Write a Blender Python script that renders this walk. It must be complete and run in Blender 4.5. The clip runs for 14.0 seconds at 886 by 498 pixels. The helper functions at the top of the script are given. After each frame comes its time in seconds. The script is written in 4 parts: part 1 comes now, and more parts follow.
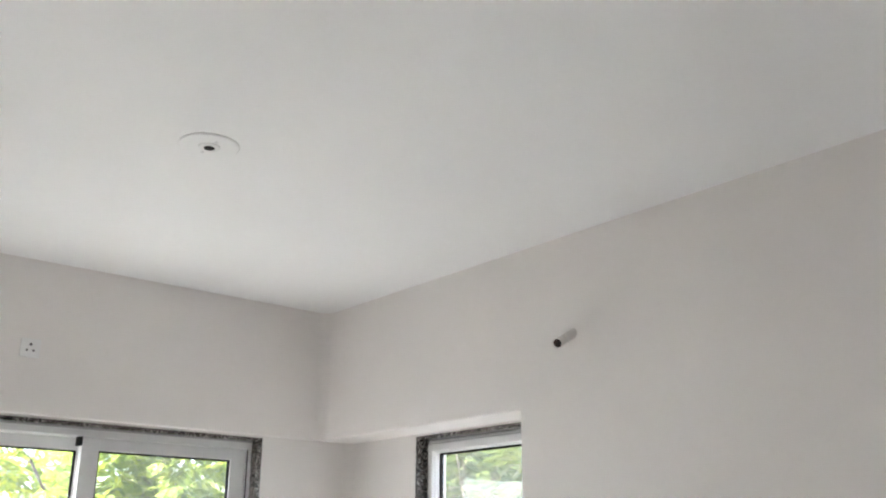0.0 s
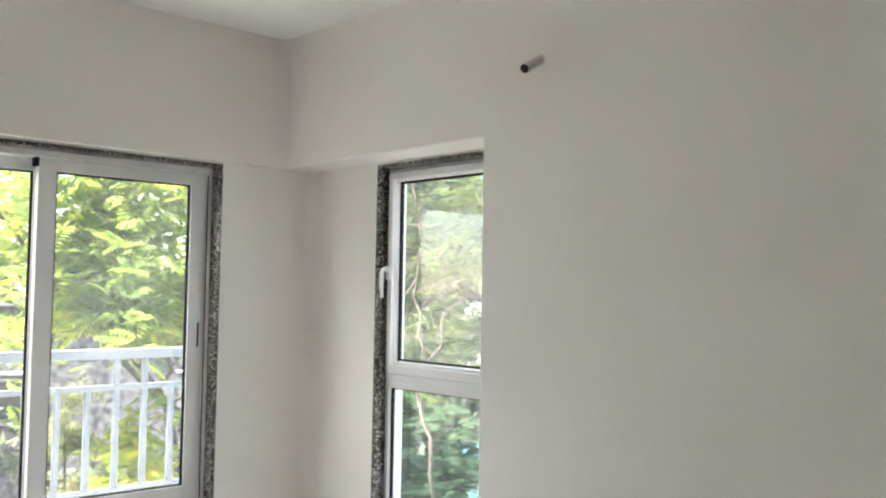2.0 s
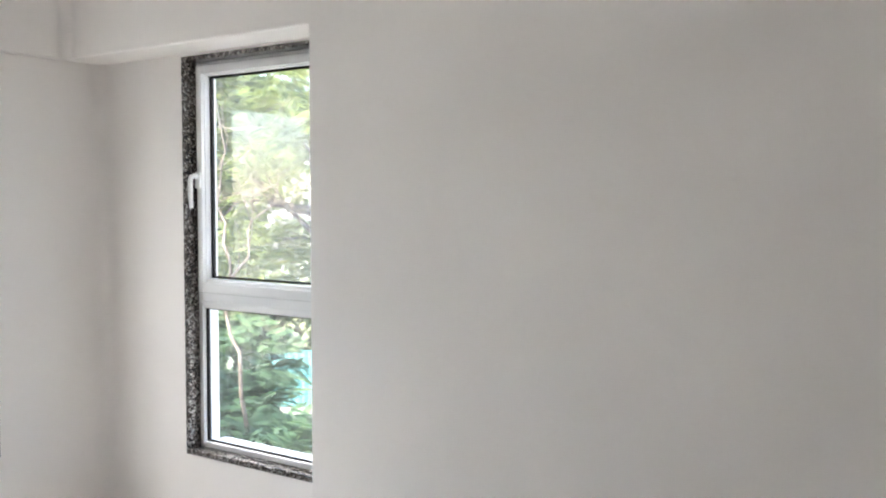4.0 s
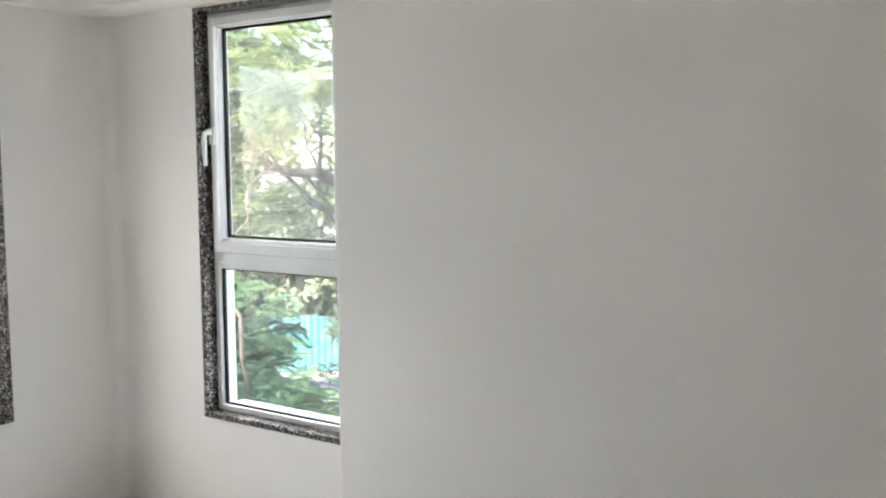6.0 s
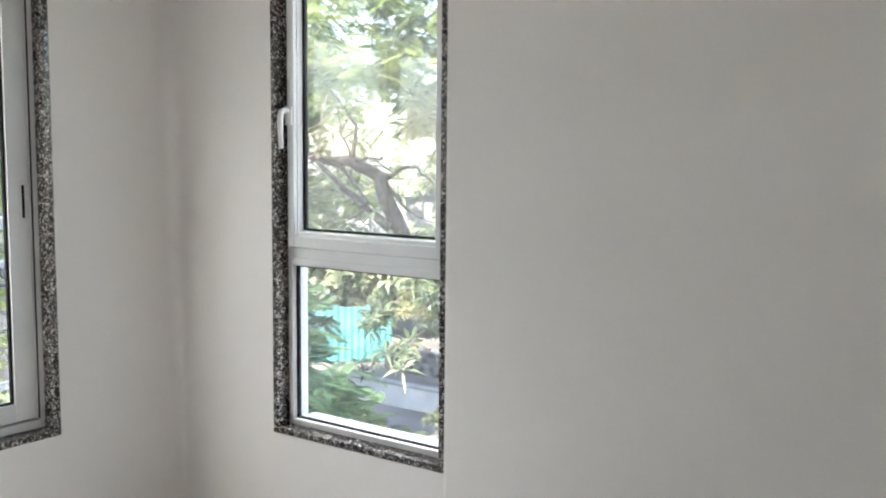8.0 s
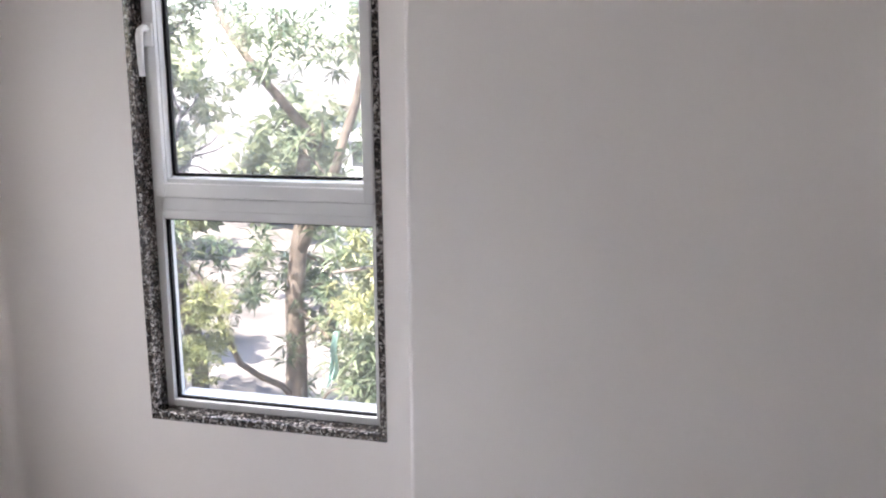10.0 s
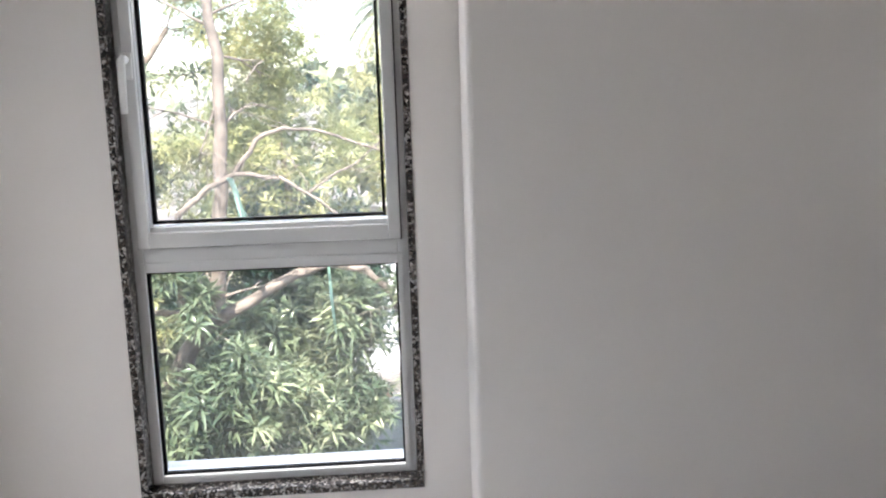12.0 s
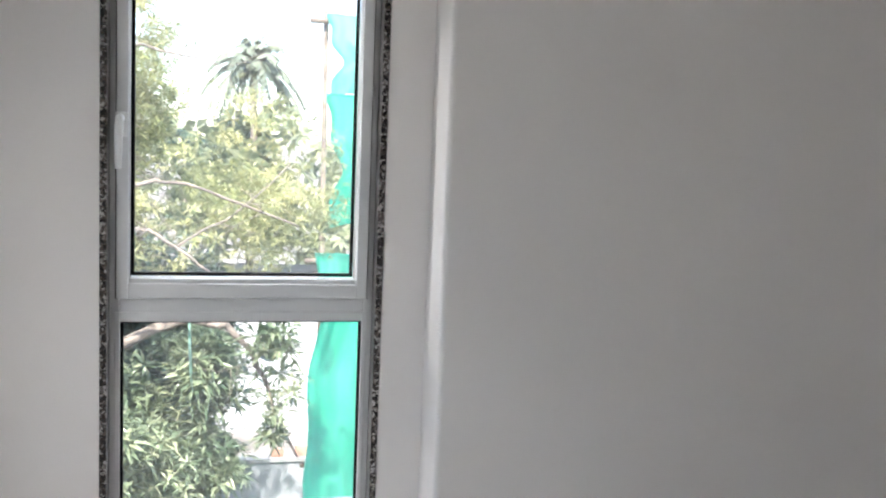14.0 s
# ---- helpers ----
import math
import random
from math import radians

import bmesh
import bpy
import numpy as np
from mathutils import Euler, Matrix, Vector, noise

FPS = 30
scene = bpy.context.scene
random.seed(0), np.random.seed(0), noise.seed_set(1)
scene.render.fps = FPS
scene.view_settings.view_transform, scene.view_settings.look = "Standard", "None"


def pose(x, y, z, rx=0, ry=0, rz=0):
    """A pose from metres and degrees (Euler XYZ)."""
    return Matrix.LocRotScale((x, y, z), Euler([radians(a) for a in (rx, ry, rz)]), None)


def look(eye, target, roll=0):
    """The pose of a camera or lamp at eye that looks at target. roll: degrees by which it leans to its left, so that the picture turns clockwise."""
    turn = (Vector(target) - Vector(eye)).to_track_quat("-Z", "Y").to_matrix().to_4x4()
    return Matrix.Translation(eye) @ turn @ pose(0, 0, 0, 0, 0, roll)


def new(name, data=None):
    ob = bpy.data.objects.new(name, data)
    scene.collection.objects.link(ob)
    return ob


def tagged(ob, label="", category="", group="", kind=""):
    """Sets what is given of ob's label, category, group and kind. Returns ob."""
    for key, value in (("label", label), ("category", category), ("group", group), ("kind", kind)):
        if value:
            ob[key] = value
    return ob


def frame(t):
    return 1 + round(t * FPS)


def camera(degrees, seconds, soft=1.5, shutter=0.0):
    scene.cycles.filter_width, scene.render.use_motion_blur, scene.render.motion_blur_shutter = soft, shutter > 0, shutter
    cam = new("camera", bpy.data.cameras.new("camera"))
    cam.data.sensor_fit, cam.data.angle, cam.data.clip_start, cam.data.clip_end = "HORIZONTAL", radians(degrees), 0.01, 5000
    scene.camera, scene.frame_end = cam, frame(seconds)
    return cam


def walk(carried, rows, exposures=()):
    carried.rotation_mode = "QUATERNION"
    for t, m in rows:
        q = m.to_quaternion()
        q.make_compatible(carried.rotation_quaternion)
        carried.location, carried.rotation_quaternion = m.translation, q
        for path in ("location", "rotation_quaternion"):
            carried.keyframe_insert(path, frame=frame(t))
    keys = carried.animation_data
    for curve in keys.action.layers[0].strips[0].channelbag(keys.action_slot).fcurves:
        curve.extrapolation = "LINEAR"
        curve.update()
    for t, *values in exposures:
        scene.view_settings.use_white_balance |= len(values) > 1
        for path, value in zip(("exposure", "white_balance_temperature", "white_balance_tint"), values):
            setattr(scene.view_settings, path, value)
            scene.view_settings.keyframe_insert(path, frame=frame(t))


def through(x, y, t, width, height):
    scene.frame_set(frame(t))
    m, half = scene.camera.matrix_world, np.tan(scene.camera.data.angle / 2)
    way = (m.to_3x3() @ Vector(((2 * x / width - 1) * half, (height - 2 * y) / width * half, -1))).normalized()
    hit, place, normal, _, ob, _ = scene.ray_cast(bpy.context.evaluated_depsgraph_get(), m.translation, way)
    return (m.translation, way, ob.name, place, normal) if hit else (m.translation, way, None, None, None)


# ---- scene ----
cam = camera(50.8, 14.0, soft=2.1)
PATH = [
    (0, (3.907, -2.469, 1.519), (2.443, -1.255, 2.138), 0.3),
    (0.5, (3.939, -2.552, 1.514), (2.503, -1.259, 2.03), 0.6),
    (1, (3.916, -2.543, 1.496), (2.455, -1.232, 1.88), 1.0),
    (1.5, (3.886, -2.537, 1.455), (2.405, -1.215, 1.7), 1.2),
    (2, (3.85, -2.455, 1.444), (2.378, -1.104, 1.538), 1.0),
    (2.5, (3.781, -2.373, 1.435), (2.356, -0.97, 1.44), 0.9),
    (3, (3.742, -2.288, 1.444), (2.349, -0.853, 1.426), 0.8),
    (3.5, (3.625, -2.288, 1.455), (2.373, -0.729, 1.406), 0.7),
    (4, (3.537, -2.286, 1.451), (2.388, -0.652, 1.346), -0.0),
    (4.2, (3.513, -2.32, 1.449), (2.378, -0.679, 1.311), -0.6),
    (6.3, (3.321, -2.278, 1.414), (2.197, -0.635, 1.23), -0.4),
    (6.5, (3.279, -2.223, 1.414), (2.132, -0.594, 1.232), -0.4),
    (7, (3.221, -2.132, 1.423), (2.002, -0.556, 1.249), -0.4),
    (7.5, (3.114, -2.079, 1.406), (1.884, -0.512, 1.228), -0.1),
    (8, (2.866, -2.109, 1.4), (1.72, -0.483, 1.2), 0.5),
    (8.5, (2.705, -2.116, 1.4), (1.716, -0.394, 1.163), 0.1),
    (8.7, (2.651, -2.113, 1.403), (1.775, -0.331, 1.162), 0.2),
    (10.8, (1.635, -2.102, 1.462), (1.504, -0.158, 1.019), 0.2),
    (11, (1.543, -2.074, 1.456), (1.592, -0.123, 1.019), 0.6),
    (11.5, (1.362, -2.12, 1.449), (1.646, -0.181, 1.053), -0.2),
    (12, (1.195, -2.129, 1.458), (1.308, -0.162, 1.114), -1.9),
    (12.5, (1.143, -2.187, 1.495), (1.17, -0.203, 1.246), -1.4),
    (12.8, (1.081, -2.208, 1.506), (1.232, -0.22, 1.347), -0.0),
    (13, (1.039, -2.25, 1.507), (1.233, -0.269, 1.316), -0.1),
    (13.5, (0.905, -2.331, 1.523), (1.247, -0.369, 1.334), 1.0),
    (14, (0.819, -2.313, 1.494), (1.289, -0.38, 1.286), 2.3),
]
EXPOSURES = [(0.0, 2.95, 6550, 11), (1.0, 2.8, 6750, 10), (2.5, 2.57, 6850, 7), (3.2, 2.6, 6750, 8), (4.0, 2.85, 6600, 11), (6.5, 2.62, 6650, 8), (7.5, 2.51, 6650, 8), (8.5, 2.45, 6550, 11),
             (11.0, 2.26, 6550, 21), (11.5, 2.25, 6450, 10), (12.0, 2.1, 6550, 14), (12.5, 2.1, 6550, 18), (13.0, 2.1, 6450, 10), (13.5, 2.1, 6600, 13), (14.0, 2.1, 6400, 12)]
walk(cam, [(t, look(eye, target, roll)) for t, eye, target, roll in PATH], EXPOSURES)

# ---- world, sun, daylight ----
SUN_FROM = Vector((-0.06, -0.6, 0.80)).normalized()
world = bpy.data.worlds.new("world")
scene.world = world
world.use_nodes = True
sky = world.node_tree.nodes.new("ShaderNodeTexSky")
sky.sky_type = "NISHITA"
sky.sun_disc = False
sky.sun_elevation = math.asin(SUN_FROM.z)
sky.sun_rotation = math.atan2(SUN_FROM.x, SUN_FROM.y)
sky.dust_density = 1.0
world.node_tree.nodes["Background"].inputs["Strength"].default_value = 0.15
world.node_tree.links.new(sky.outputs["Color"], world.node_tree.nodes["Background"].inputs["Color"])

sun_data = bpy.data.lights.new("sun", "SUN")
sun_data.energy, sun_data.angle, sun_data.color = 5.0, radians(0.6), (1.0, 0.95, 0.86)
new("sun", sun_data).matrix_world = look(SUN_FROM * 30, (0, 0, 0))


def sky_lamp(name, eye, target, width, height, watts, tint):
    """Skylight that falls in through a window, from just outside and above it."""
    data = bpy.data.lights.new(name, "AREA")
    data.shape, data.size, data.size_y, data.energy, data.color = "RECTANGLE", width, height, watts, tint
    new(name, data).matrix_world = look(eye, target)


sky_lamp("skylight_balcony", (-3.0, 0.9, 3.05), (0.3, -1.6, 1.0), 2.2, 1.2, 84, (1.0, 0.985, 0.96))
sky_lamp("skylight_balcony_end", (-2.0, -4.2, 3.75), (0.1, -0.5, 1.3), 2.8, 1.3, 21, (1.0, 0.975, 0.94))
sky_lamp("skylight_casement", (0.9, 3.3, 3.2), (0.95, -0.2, 1.0), 1.6, 1.1, 46, (1.0, 0.985, 0.96))


# ---- materials ----
def material(name, color, rough=0.6, metal=0.0):
    mat = bpy.data.materials.new(name)
    mat.use_nodes = True
    b = mat.node_tree.nodes["Principled BSDF"]
    b.inputs["Base Color"].default_value = (*color, 1)
    b.inputs["Roughness"].default_value = rough
    b.inputs["Metallic"].default_value = metal
    return mat


def mottled(name, dark, light, scale=6.0, rough=0.6, bump=0.1, fine=120.0, distance=0.004, metal=0.0, low=0.35, high=0.65):
    """Colour that wanders between two tones at a broad and a fine scale, with fine relief."""
    mat = material(name, light, rough, metal)
    n, l = mat.node_tree.nodes, mat.node_tree.links
    b = n["Principled BSDF"]
    co = n.new("ShaderNodeTexCoord")
    broad, grain = n.new("ShaderNodeTexNoise"), n.new("ShaderNodeTexNoise")
    broad.inputs["Scale"].default_value, grain.inputs["Scale"].default_value = scale, fine
    broad.inputs["Detail"].default_value, grain.inputs["Detail"].default_value = 5, 3
    both = n.new("ShaderNodeMath")
    both.operation = "MULTIPLY_ADD"
    both.inputs[1].default_value = 0.25
    ramp = n.new("ShaderNodeValToRGB")
    ramp.color_ramp.elements[0].position, ramp.color_ramp.elements[1].position = low + 0.12, high + 0.12
    ramp.color_ramp.elements[0].color, ramp.color_ramp.elements[1].color = (*dark, 1), (*light, 1)
    relief = n.new("ShaderNodeBump")
    relief.inputs["Strength"].default_value, relief.inputs["Distance"].default_value = bump, distance
    l.new(co.outputs["Object"], broad.inputs["Vector"])
    l.new(co.outputs["Object"], grain.inputs["Vector"])
    l.new(grain.outputs["Fac"], both.inputs[0])
    l.new(broad.outputs["Fac"], both.inputs[2])
    l.new(both.outputs[0], ramp.inputs["Fac"])
    l.new(ramp.outputs["Color"], b.inputs["Base Color"])
    l.new(grain.outputs["Fac"], relief.inputs["Height"])
    l.new(relief.outputs["Normal"], b.inputs["Normal"])
    return mat


def granite_material():
    """Polished speckled granite: pale feldspar and black mica grains of a few millimetres."""
    mat = material("granite", (0.2, 0.18, 0.17), 0.15)
    n, l = mat.node_tree.nodes, mat.node_tree.links
    b = n["Principled BSDF"]
    co = n.new("ShaderNodeTexCoord")
    warp = n.new("ShaderNodeTexNoise")
    warp.inputs["Scale"].default_value = 60
    mixv = n.new("ShaderNodeVectorMath")
    mixv.operation = "MULTIPLY_ADD"
    mixv.inputs[1].default_value = (0.02, 0.02, 0.02)
    cells = n.new("ShaderNodeTexVoronoi")
    cells.inputs["Scale"].default_value = 175
    big = n.new("ShaderNodeTexNoise")
    big.inputs["Scale"].default_value = 7
    add = n.new("ShaderNodeMath")
    add.operation = "MULTIPLY_ADD"
    add.inputs[1].default_value = 0.35
    sep = n.new("ShaderNodeSeparateColor")
    ramp = n.new("ShaderNodeValToRGB")
    ramp.color_ramp.interpolation = "CONSTANT"
    e = ramp.color_ramp.elements
    e[0].position, e[0].color = 0.0, (0.012, 0.011, 0.011, 1)
    e[1].position, e[1].color = 0.58, (0.055, 0.045, 0.04, 1)
    for p, c in ((0.77, (0.12, 0.1, 0.085)), (0.89, (0.22, 0.2, 0.185)), (0.99, (0.42, 0.4, 0.385))):
        k = e.new(min(p, 1.0))
        k.color = (*c, 1)
    l.new(co.outputs["Object"], warp.inputs["Vector"])
    l.new(warp.outputs["Color"], mixv.inputs[0])
    l.new(co.outputs["Object"], mixv.inputs[2])
    l.new(mixv.outputs[0], cells.inputs["Vector"])
    l.new(co.outputs["Object"], big.inputs["Vector"])
    l.new(cells.outputs["Color"], sep.inputs[0])
    l.new(big.outputs["Fac"], add.inputs[0])
    l.new(sep.outputs[0], add.inputs[2])
    l.new(add.outputs[0], ramp.inputs["Fac"])
    l.new(ramp.outputs["Color"], b.inputs["Base Color"])
    return mat


def leaf_material(name, tones, through=0.45, rough=0.45):
    """Leaves in several tones, a different one for each leaf, through which light shines."""
    mat = material(name, tones[0], rough)
    n, l = mat.node_tree.nodes, mat.node_tree.links
    b, out = n["Principled BSDF"], n["Material Output"]
    geo = n.new("ShaderNodeNewGeometry")
    co = n.new("ShaderNodeTexCoord")
    patch = n.new("ShaderNodeTexNoise")
    patch.inputs["Scale"].default_value = 0.9
    add = n.new("ShaderNodeMath")
    add.operation = "MULTIPLY_ADD"
    add.inputs[1].default_value = 0.5
    half = n.new("ShaderNodeMath")
    half.operation = "MULTIPLY_ADD"
    half.inputs[1].default_value, half.inputs[2].default_value = 1.4, -0.45
    ramp = n.new("ShaderNodeValToRGB")
    e = ramp.color_ramp.elements
    e[0].color = (*tones[0], 1)
    e[1].color = (*tones[-1], 1)
    for k, c in enumerate(tones[1:-1], 1):
        e.new(k / (len(tones) - 1)).color = (*c, 1)
    tr = n.new("ShaderNodeBsdfTranslucent")
    mix = n.new("ShaderNodeMixShader")
    mix.inputs[0].default_value = through
    l.new(co.outputs["Object"], patch.inputs["Vector"])
    l.new(patch.outputs["Fac"], half.inputs[0])
    l.new(geo.outputs["Random Per Island"], add.inputs[0])
    l.new(half.outputs[0], add.inputs[2])
    l.new(add.outputs[0], ramp.inputs["Fac"])
    l.new(ramp.outputs["Color"], b.inputs["Base Color"])
    l.new(ramp.outputs["Color"], tr.inputs["Color"])
    l.new(b.outputs[0], mix.inputs[1])
    l.new(tr.outputs[0], mix.inputs[2])
    l.new(mix.outputs[0], out.inputs["Surface"])
    return mat


def glass_material(name, least, most):
    mat = material(name, (0.97, 0.99, 0.98), 0.0)
    b = mat.node_tree.nodes["Principled BSDF"]
    b.inputs["Transmission Weight"].default_value = 1.0
    b.inputs["IOR"].default_value = 1.45
    # a thin film of dust, uneven, that catches daylight
    n, l = mat.node_tree.nodes, mat.node_tree.links
    co, film = n.new("ShaderNodeTexCoord"), n.new("ShaderNodeTexNoise")
    film.inputs["Scale"].default_value, film.inputs["Detail"].default_value = 3.0, 6
    amount = n.new("ShaderNodeMapRange")
    amount.inputs["From Min"].default_value, amount.inputs["From Max"].default_value = 0.3, 0.7
    amount.inputs["To Min"].default_value, amount.inputs["To Max"].default_value = least, most
    dust, back, both, mix = n.new("ShaderNodeBsdfDiffuse"), n.new("ShaderNodeBsdfTranslucent"), n.new("ShaderNodeMixShader"), n.new("ShaderNodeMixShader")
    dust.inputs["Color"].default_value = back.inputs["Color"].default_value = (0.8, 0.82, 0.84, 1)
    both.inputs[0].default_value = 0.6
    l.new(co.outputs["Object"], film.inputs["Vector"])
    l.new(film.outputs["Fac"], amount.inputs["Value"])
    l.new(amount.outputs[0], mix.inputs[0])
    l.new(dust.outputs[0], both.inputs[1])
    l.new(back.outputs[0], both.inputs[2])
    l.new(b.outputs[0], mix.inputs[1])
    l.new(both.outputs[0], mix.inputs[2])
    l.new(mix.outputs[0], n["Material Output"].inputs["Surface"])
    return mat


WALL = mottled("wall_paint", (0.785, 0.752, 0.725), (0.81, 0.78, 0.755), 1.3, 0.62, 0.12, 220, 0.0015)
CEILING = mottled("ceiling_paint", (0.85, 0.85, 0.845), (0.88, 0.88, 0.875), 1.1, 0.75, 0.1, 200, 0.0015)
FLOOR = mottled("floor_tile", (0.66, 0.65, 0.635), (0.72, 0.71, 0.695), 2.0, 0.3, 0.02)
OUTER = mottled("outer_plaster", (0.2, 0.21, 0.22), (0.28, 0.29, 0.3), 1.6, 0.8, 0.3, 60)
GRANITE = granite_material()
FRAME = mottled("frame_coating", (0.67, 0.675, 0.672), (0.73, 0.735, 0.732), 5, 0.36, 0.02, 300)
GASKET = material("rubber_gasket", (0.012, 0.012, 0.013), 0.85)
GASKET.node_tree.nodes["Principled BSDF"].inputs["Specular IOR Level"].default_value = 0.12
GLASS = glass_material("window_glass", 0.015, 0.034)
DUSTY_GLASS = glass_material("dusty_window_glass", 0.024, 0.062)
PLASTIC = mottled("white_plastic", (0.76, 0.76, 0.75), (0.82, 0.82, 0.81), 9, 0.3, 0.02, 300)
HOLE = material("dark_hole", (0.01, 0.008, 0.007), 0.8)
CONDUIT = mottled("pipe_plastic", (0.78, 0.75, 0.72), (0.86, 0.83, 0.81), 30, 0.4, 0.1, 200)
RUST = mottled("pipe_bore", (0.012, 0.006, 0.005), (0.035, 0.014, 0.01), 40, 0.8, 0.2)
RAILING = mottled("railing_paint", (0.10, 0.12, 0.142), (0.138, 0.16, 0.182), 7, 0.35, 0.05, 150)
BARK = mottled("bark", (0.05, 0.04, 0.034), (0.13, 0.105, 0.088), 9, 0.9, 0.8, 45, 0.02)
PALE_BARK = mottled("pale_bark", (0.09, 0.07, 0.056), (0.2, 0.16, 0.13), 7, 0.9, 0.7, 40, 0.02)
GREY_BARK = mottled("grey_bark", (0.1, 0.083, 0.07), (0.23, 0.19, 0.16), 7, 0.9, 0.7, 40, 0.02)
GROUND = mottled("ground_dust", (0.1, 0.09, 0.083), (0.24, 0.215, 0.2), 0.5, 0.95, 0.5, 9, 0.03)
FEATHER = leaf_material("feathery_leaves", ((0.08, 0.14, 0.045), (0.2, 0.29, 0.08), (0.4, 0.48, 0.09), (0.66, 0.62, 0.05)), 0.6, 0.65)
FERNY = leaf_material("dull_feathery_leaves", ((0.04, 0.07, 0.028), (0.1, 0.145, 0.05), (0.2, 0.25, 0.085), (0.38, 0.4, 0.14)), 0.5)
# darker copy of FERNY; the shade on the low sprays is in these tones
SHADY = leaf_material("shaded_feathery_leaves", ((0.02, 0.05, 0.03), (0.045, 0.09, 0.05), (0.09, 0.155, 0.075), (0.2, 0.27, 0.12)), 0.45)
MANGO = leaf_material("long_leaves", ((0.035, 0.065, 0.042), (0.1, 0.145, 0.088), (0.22, 0.265, 0.16), (0.46, 0.47, 0.3)), 0.42, 0.3)
# deep green darkened further, as the shade inside the long-leaved crown
DEEP_SHADE = leaf_material("shaded_deep_green_leaves", ((0.018, 0.045, 0.034), (0.035, 0.075, 0.055), (0.07, 0.12, 0.08), (0.14, 0.19, 0.12)), 0.35, 0.35)
# lighter leaf tones with the sunlight and haze on the upper foliage painted in
SUNLIT_YOUNG = leaf_material("sunlit_young_leaves", ((0.12, 0.15, 0.07), (0.24, 0.27, 0.12), (0.4, 0.4, 0.19), (0.58, 0.52, 0.28)), 0.5, 0.35)
# distant foliage and palm: the haze is painted in as paler, greyer tones
FAR_LEAF = leaf_material("hazy_far_leaves", ((0.1, 0.13, 0.08), (0.17, 0.2, 0.12), (0.26, 0.29, 0.17), (0.38, 0.39, 0.24)), 0.45)
PALM_LEAF = leaf_material("hazy_palm_leaves", ((0.12, 0.15, 0.11), (0.19, 0.22, 0.16), (0.29, 0.31, 0.23)), 0.4)
NETTING = leaf_material("green_netting", ((0.03, 0.5, 0.34), (0.09, 0.6, 0.45), (0.22, 0.72, 0.6)), 0.65, 0.6)
# paler netting for the upper sheet, haze put into the colour
PALE_NET = leaf_material("hazy_pale_netting", ((0.2, 0.62, 0.52), (0.3, 0.7, 0.62), (0.42, 0.76, 0.7)), 0.6, 0.6)
FADED_NET = leaf_material("bleached_netting", ((0.38, 0.62, 0.56), (0.48, 0.68, 0.63), (0.58, 0.74, 0.7)), 0.5, 0.7)
PEELING = mottled("peeling_plaster", (0.035, 0.034, 0.036), (0.2, 0.195, 0.2), 5.0, 0.9, 0.6, 25, low=0.38, high=0.62)
CYAN = mottled("cyan_sheet", (0.16, 0.5, 0.51), (0.26, 0.62, 0.63), 1.5, 0.5, 0.1, 30)
BALCONY = mottled("balcony_tile", (0.7, 0.69, 0.67), (0.8, 0.79, 0.77), 2.0, 0.5, 0.1, 60)
LIME = mottled("limewash", (0.42, 0.43, 0.45), (0.56, 0.56, 0.58), 1.2, 0.85, 0.3, 30)
CEMENT = mottled("cement", (0.19, 0.188, 0.19), (0.32, 0.31, 0.3), 1.4, 0.9, 0.4, 25)
ROOFING = mottled("roof_sheet", (0.16, 0.14, 0.13), (0.3, 0.27, 0.25), 2.0, 0.7, 0.3, 20)
DARK_PANE = material("dark_pane", (0.03, 0.035, 0.04), 0.15)
BRICK = mottled("brick", (0.3, 0.13, 0.09), (0.48, 0.27, 0.2), 6, 0.9, 0.5, 60)
BLUE = mottled("blue_plastic", (0.17, 0.26, 0.29), (0.26, 0.36, 0.39), 5, 0.5, 0.2)
RED = material("red_cloth", (0.5, 0.06, 0.03), 0.8)


# ---- mesh helpers ----
def box(bm, x0, x1, y0, y1, z0, z1, bevel=0.0):
    made = bmesh.ops.create_cube(bm, size=1, matrix=Matrix.LocRotScale(((x0 + x1) / 2, (y0 + y1) / 2, (z0 + z1) / 2), None, (x1 - x0, y1 - y0, z1 - z0)))
    if bevel:
        edges = list({e for v in made["verts"] for e in v.link_edges})
        bmesh.ops.bevel(bm, geom=edges, offset=bevel, segments=2, profile=0.6, affect="EDGES")
    return made["verts"]


def prism(bm, outline, z0, z1):
    """An upright prism over a closed outline of (x, y)."""
    low = [bm.verts.new((x, y, z0)) for x, y in outline]
    high = [bm.verts.new((x, y, z1)) for x, y in outline]
    bm.faces.new(low[::-1]), bm.faces.new(high)
    for a in range(len(outline)):
        b = (a + 1) % len(outline)
        bm.faces.new((low[a], low[b], high[b], high[a]))


def turned(bm, profile, sides=32, m=Matrix()):
    """A solid turned round z from (radius, z) points."""
    rings = [[bm.verts.new(m @ Vector((r * math.cos(k * math.tau / sides), r * math.sin(k * math.tau / sides), z))) for k in range(sides)] for r, z in profile]
    for a, b in zip(rings, rings[1:]):
        for k in range(sides):
            bm.faces.new((a[k], a[(k + 1) % sides], b[(k + 1) % sides], b[k]))
    bm.faces.new(rings[0][::-1]), bm.faces.new(rings[-1])


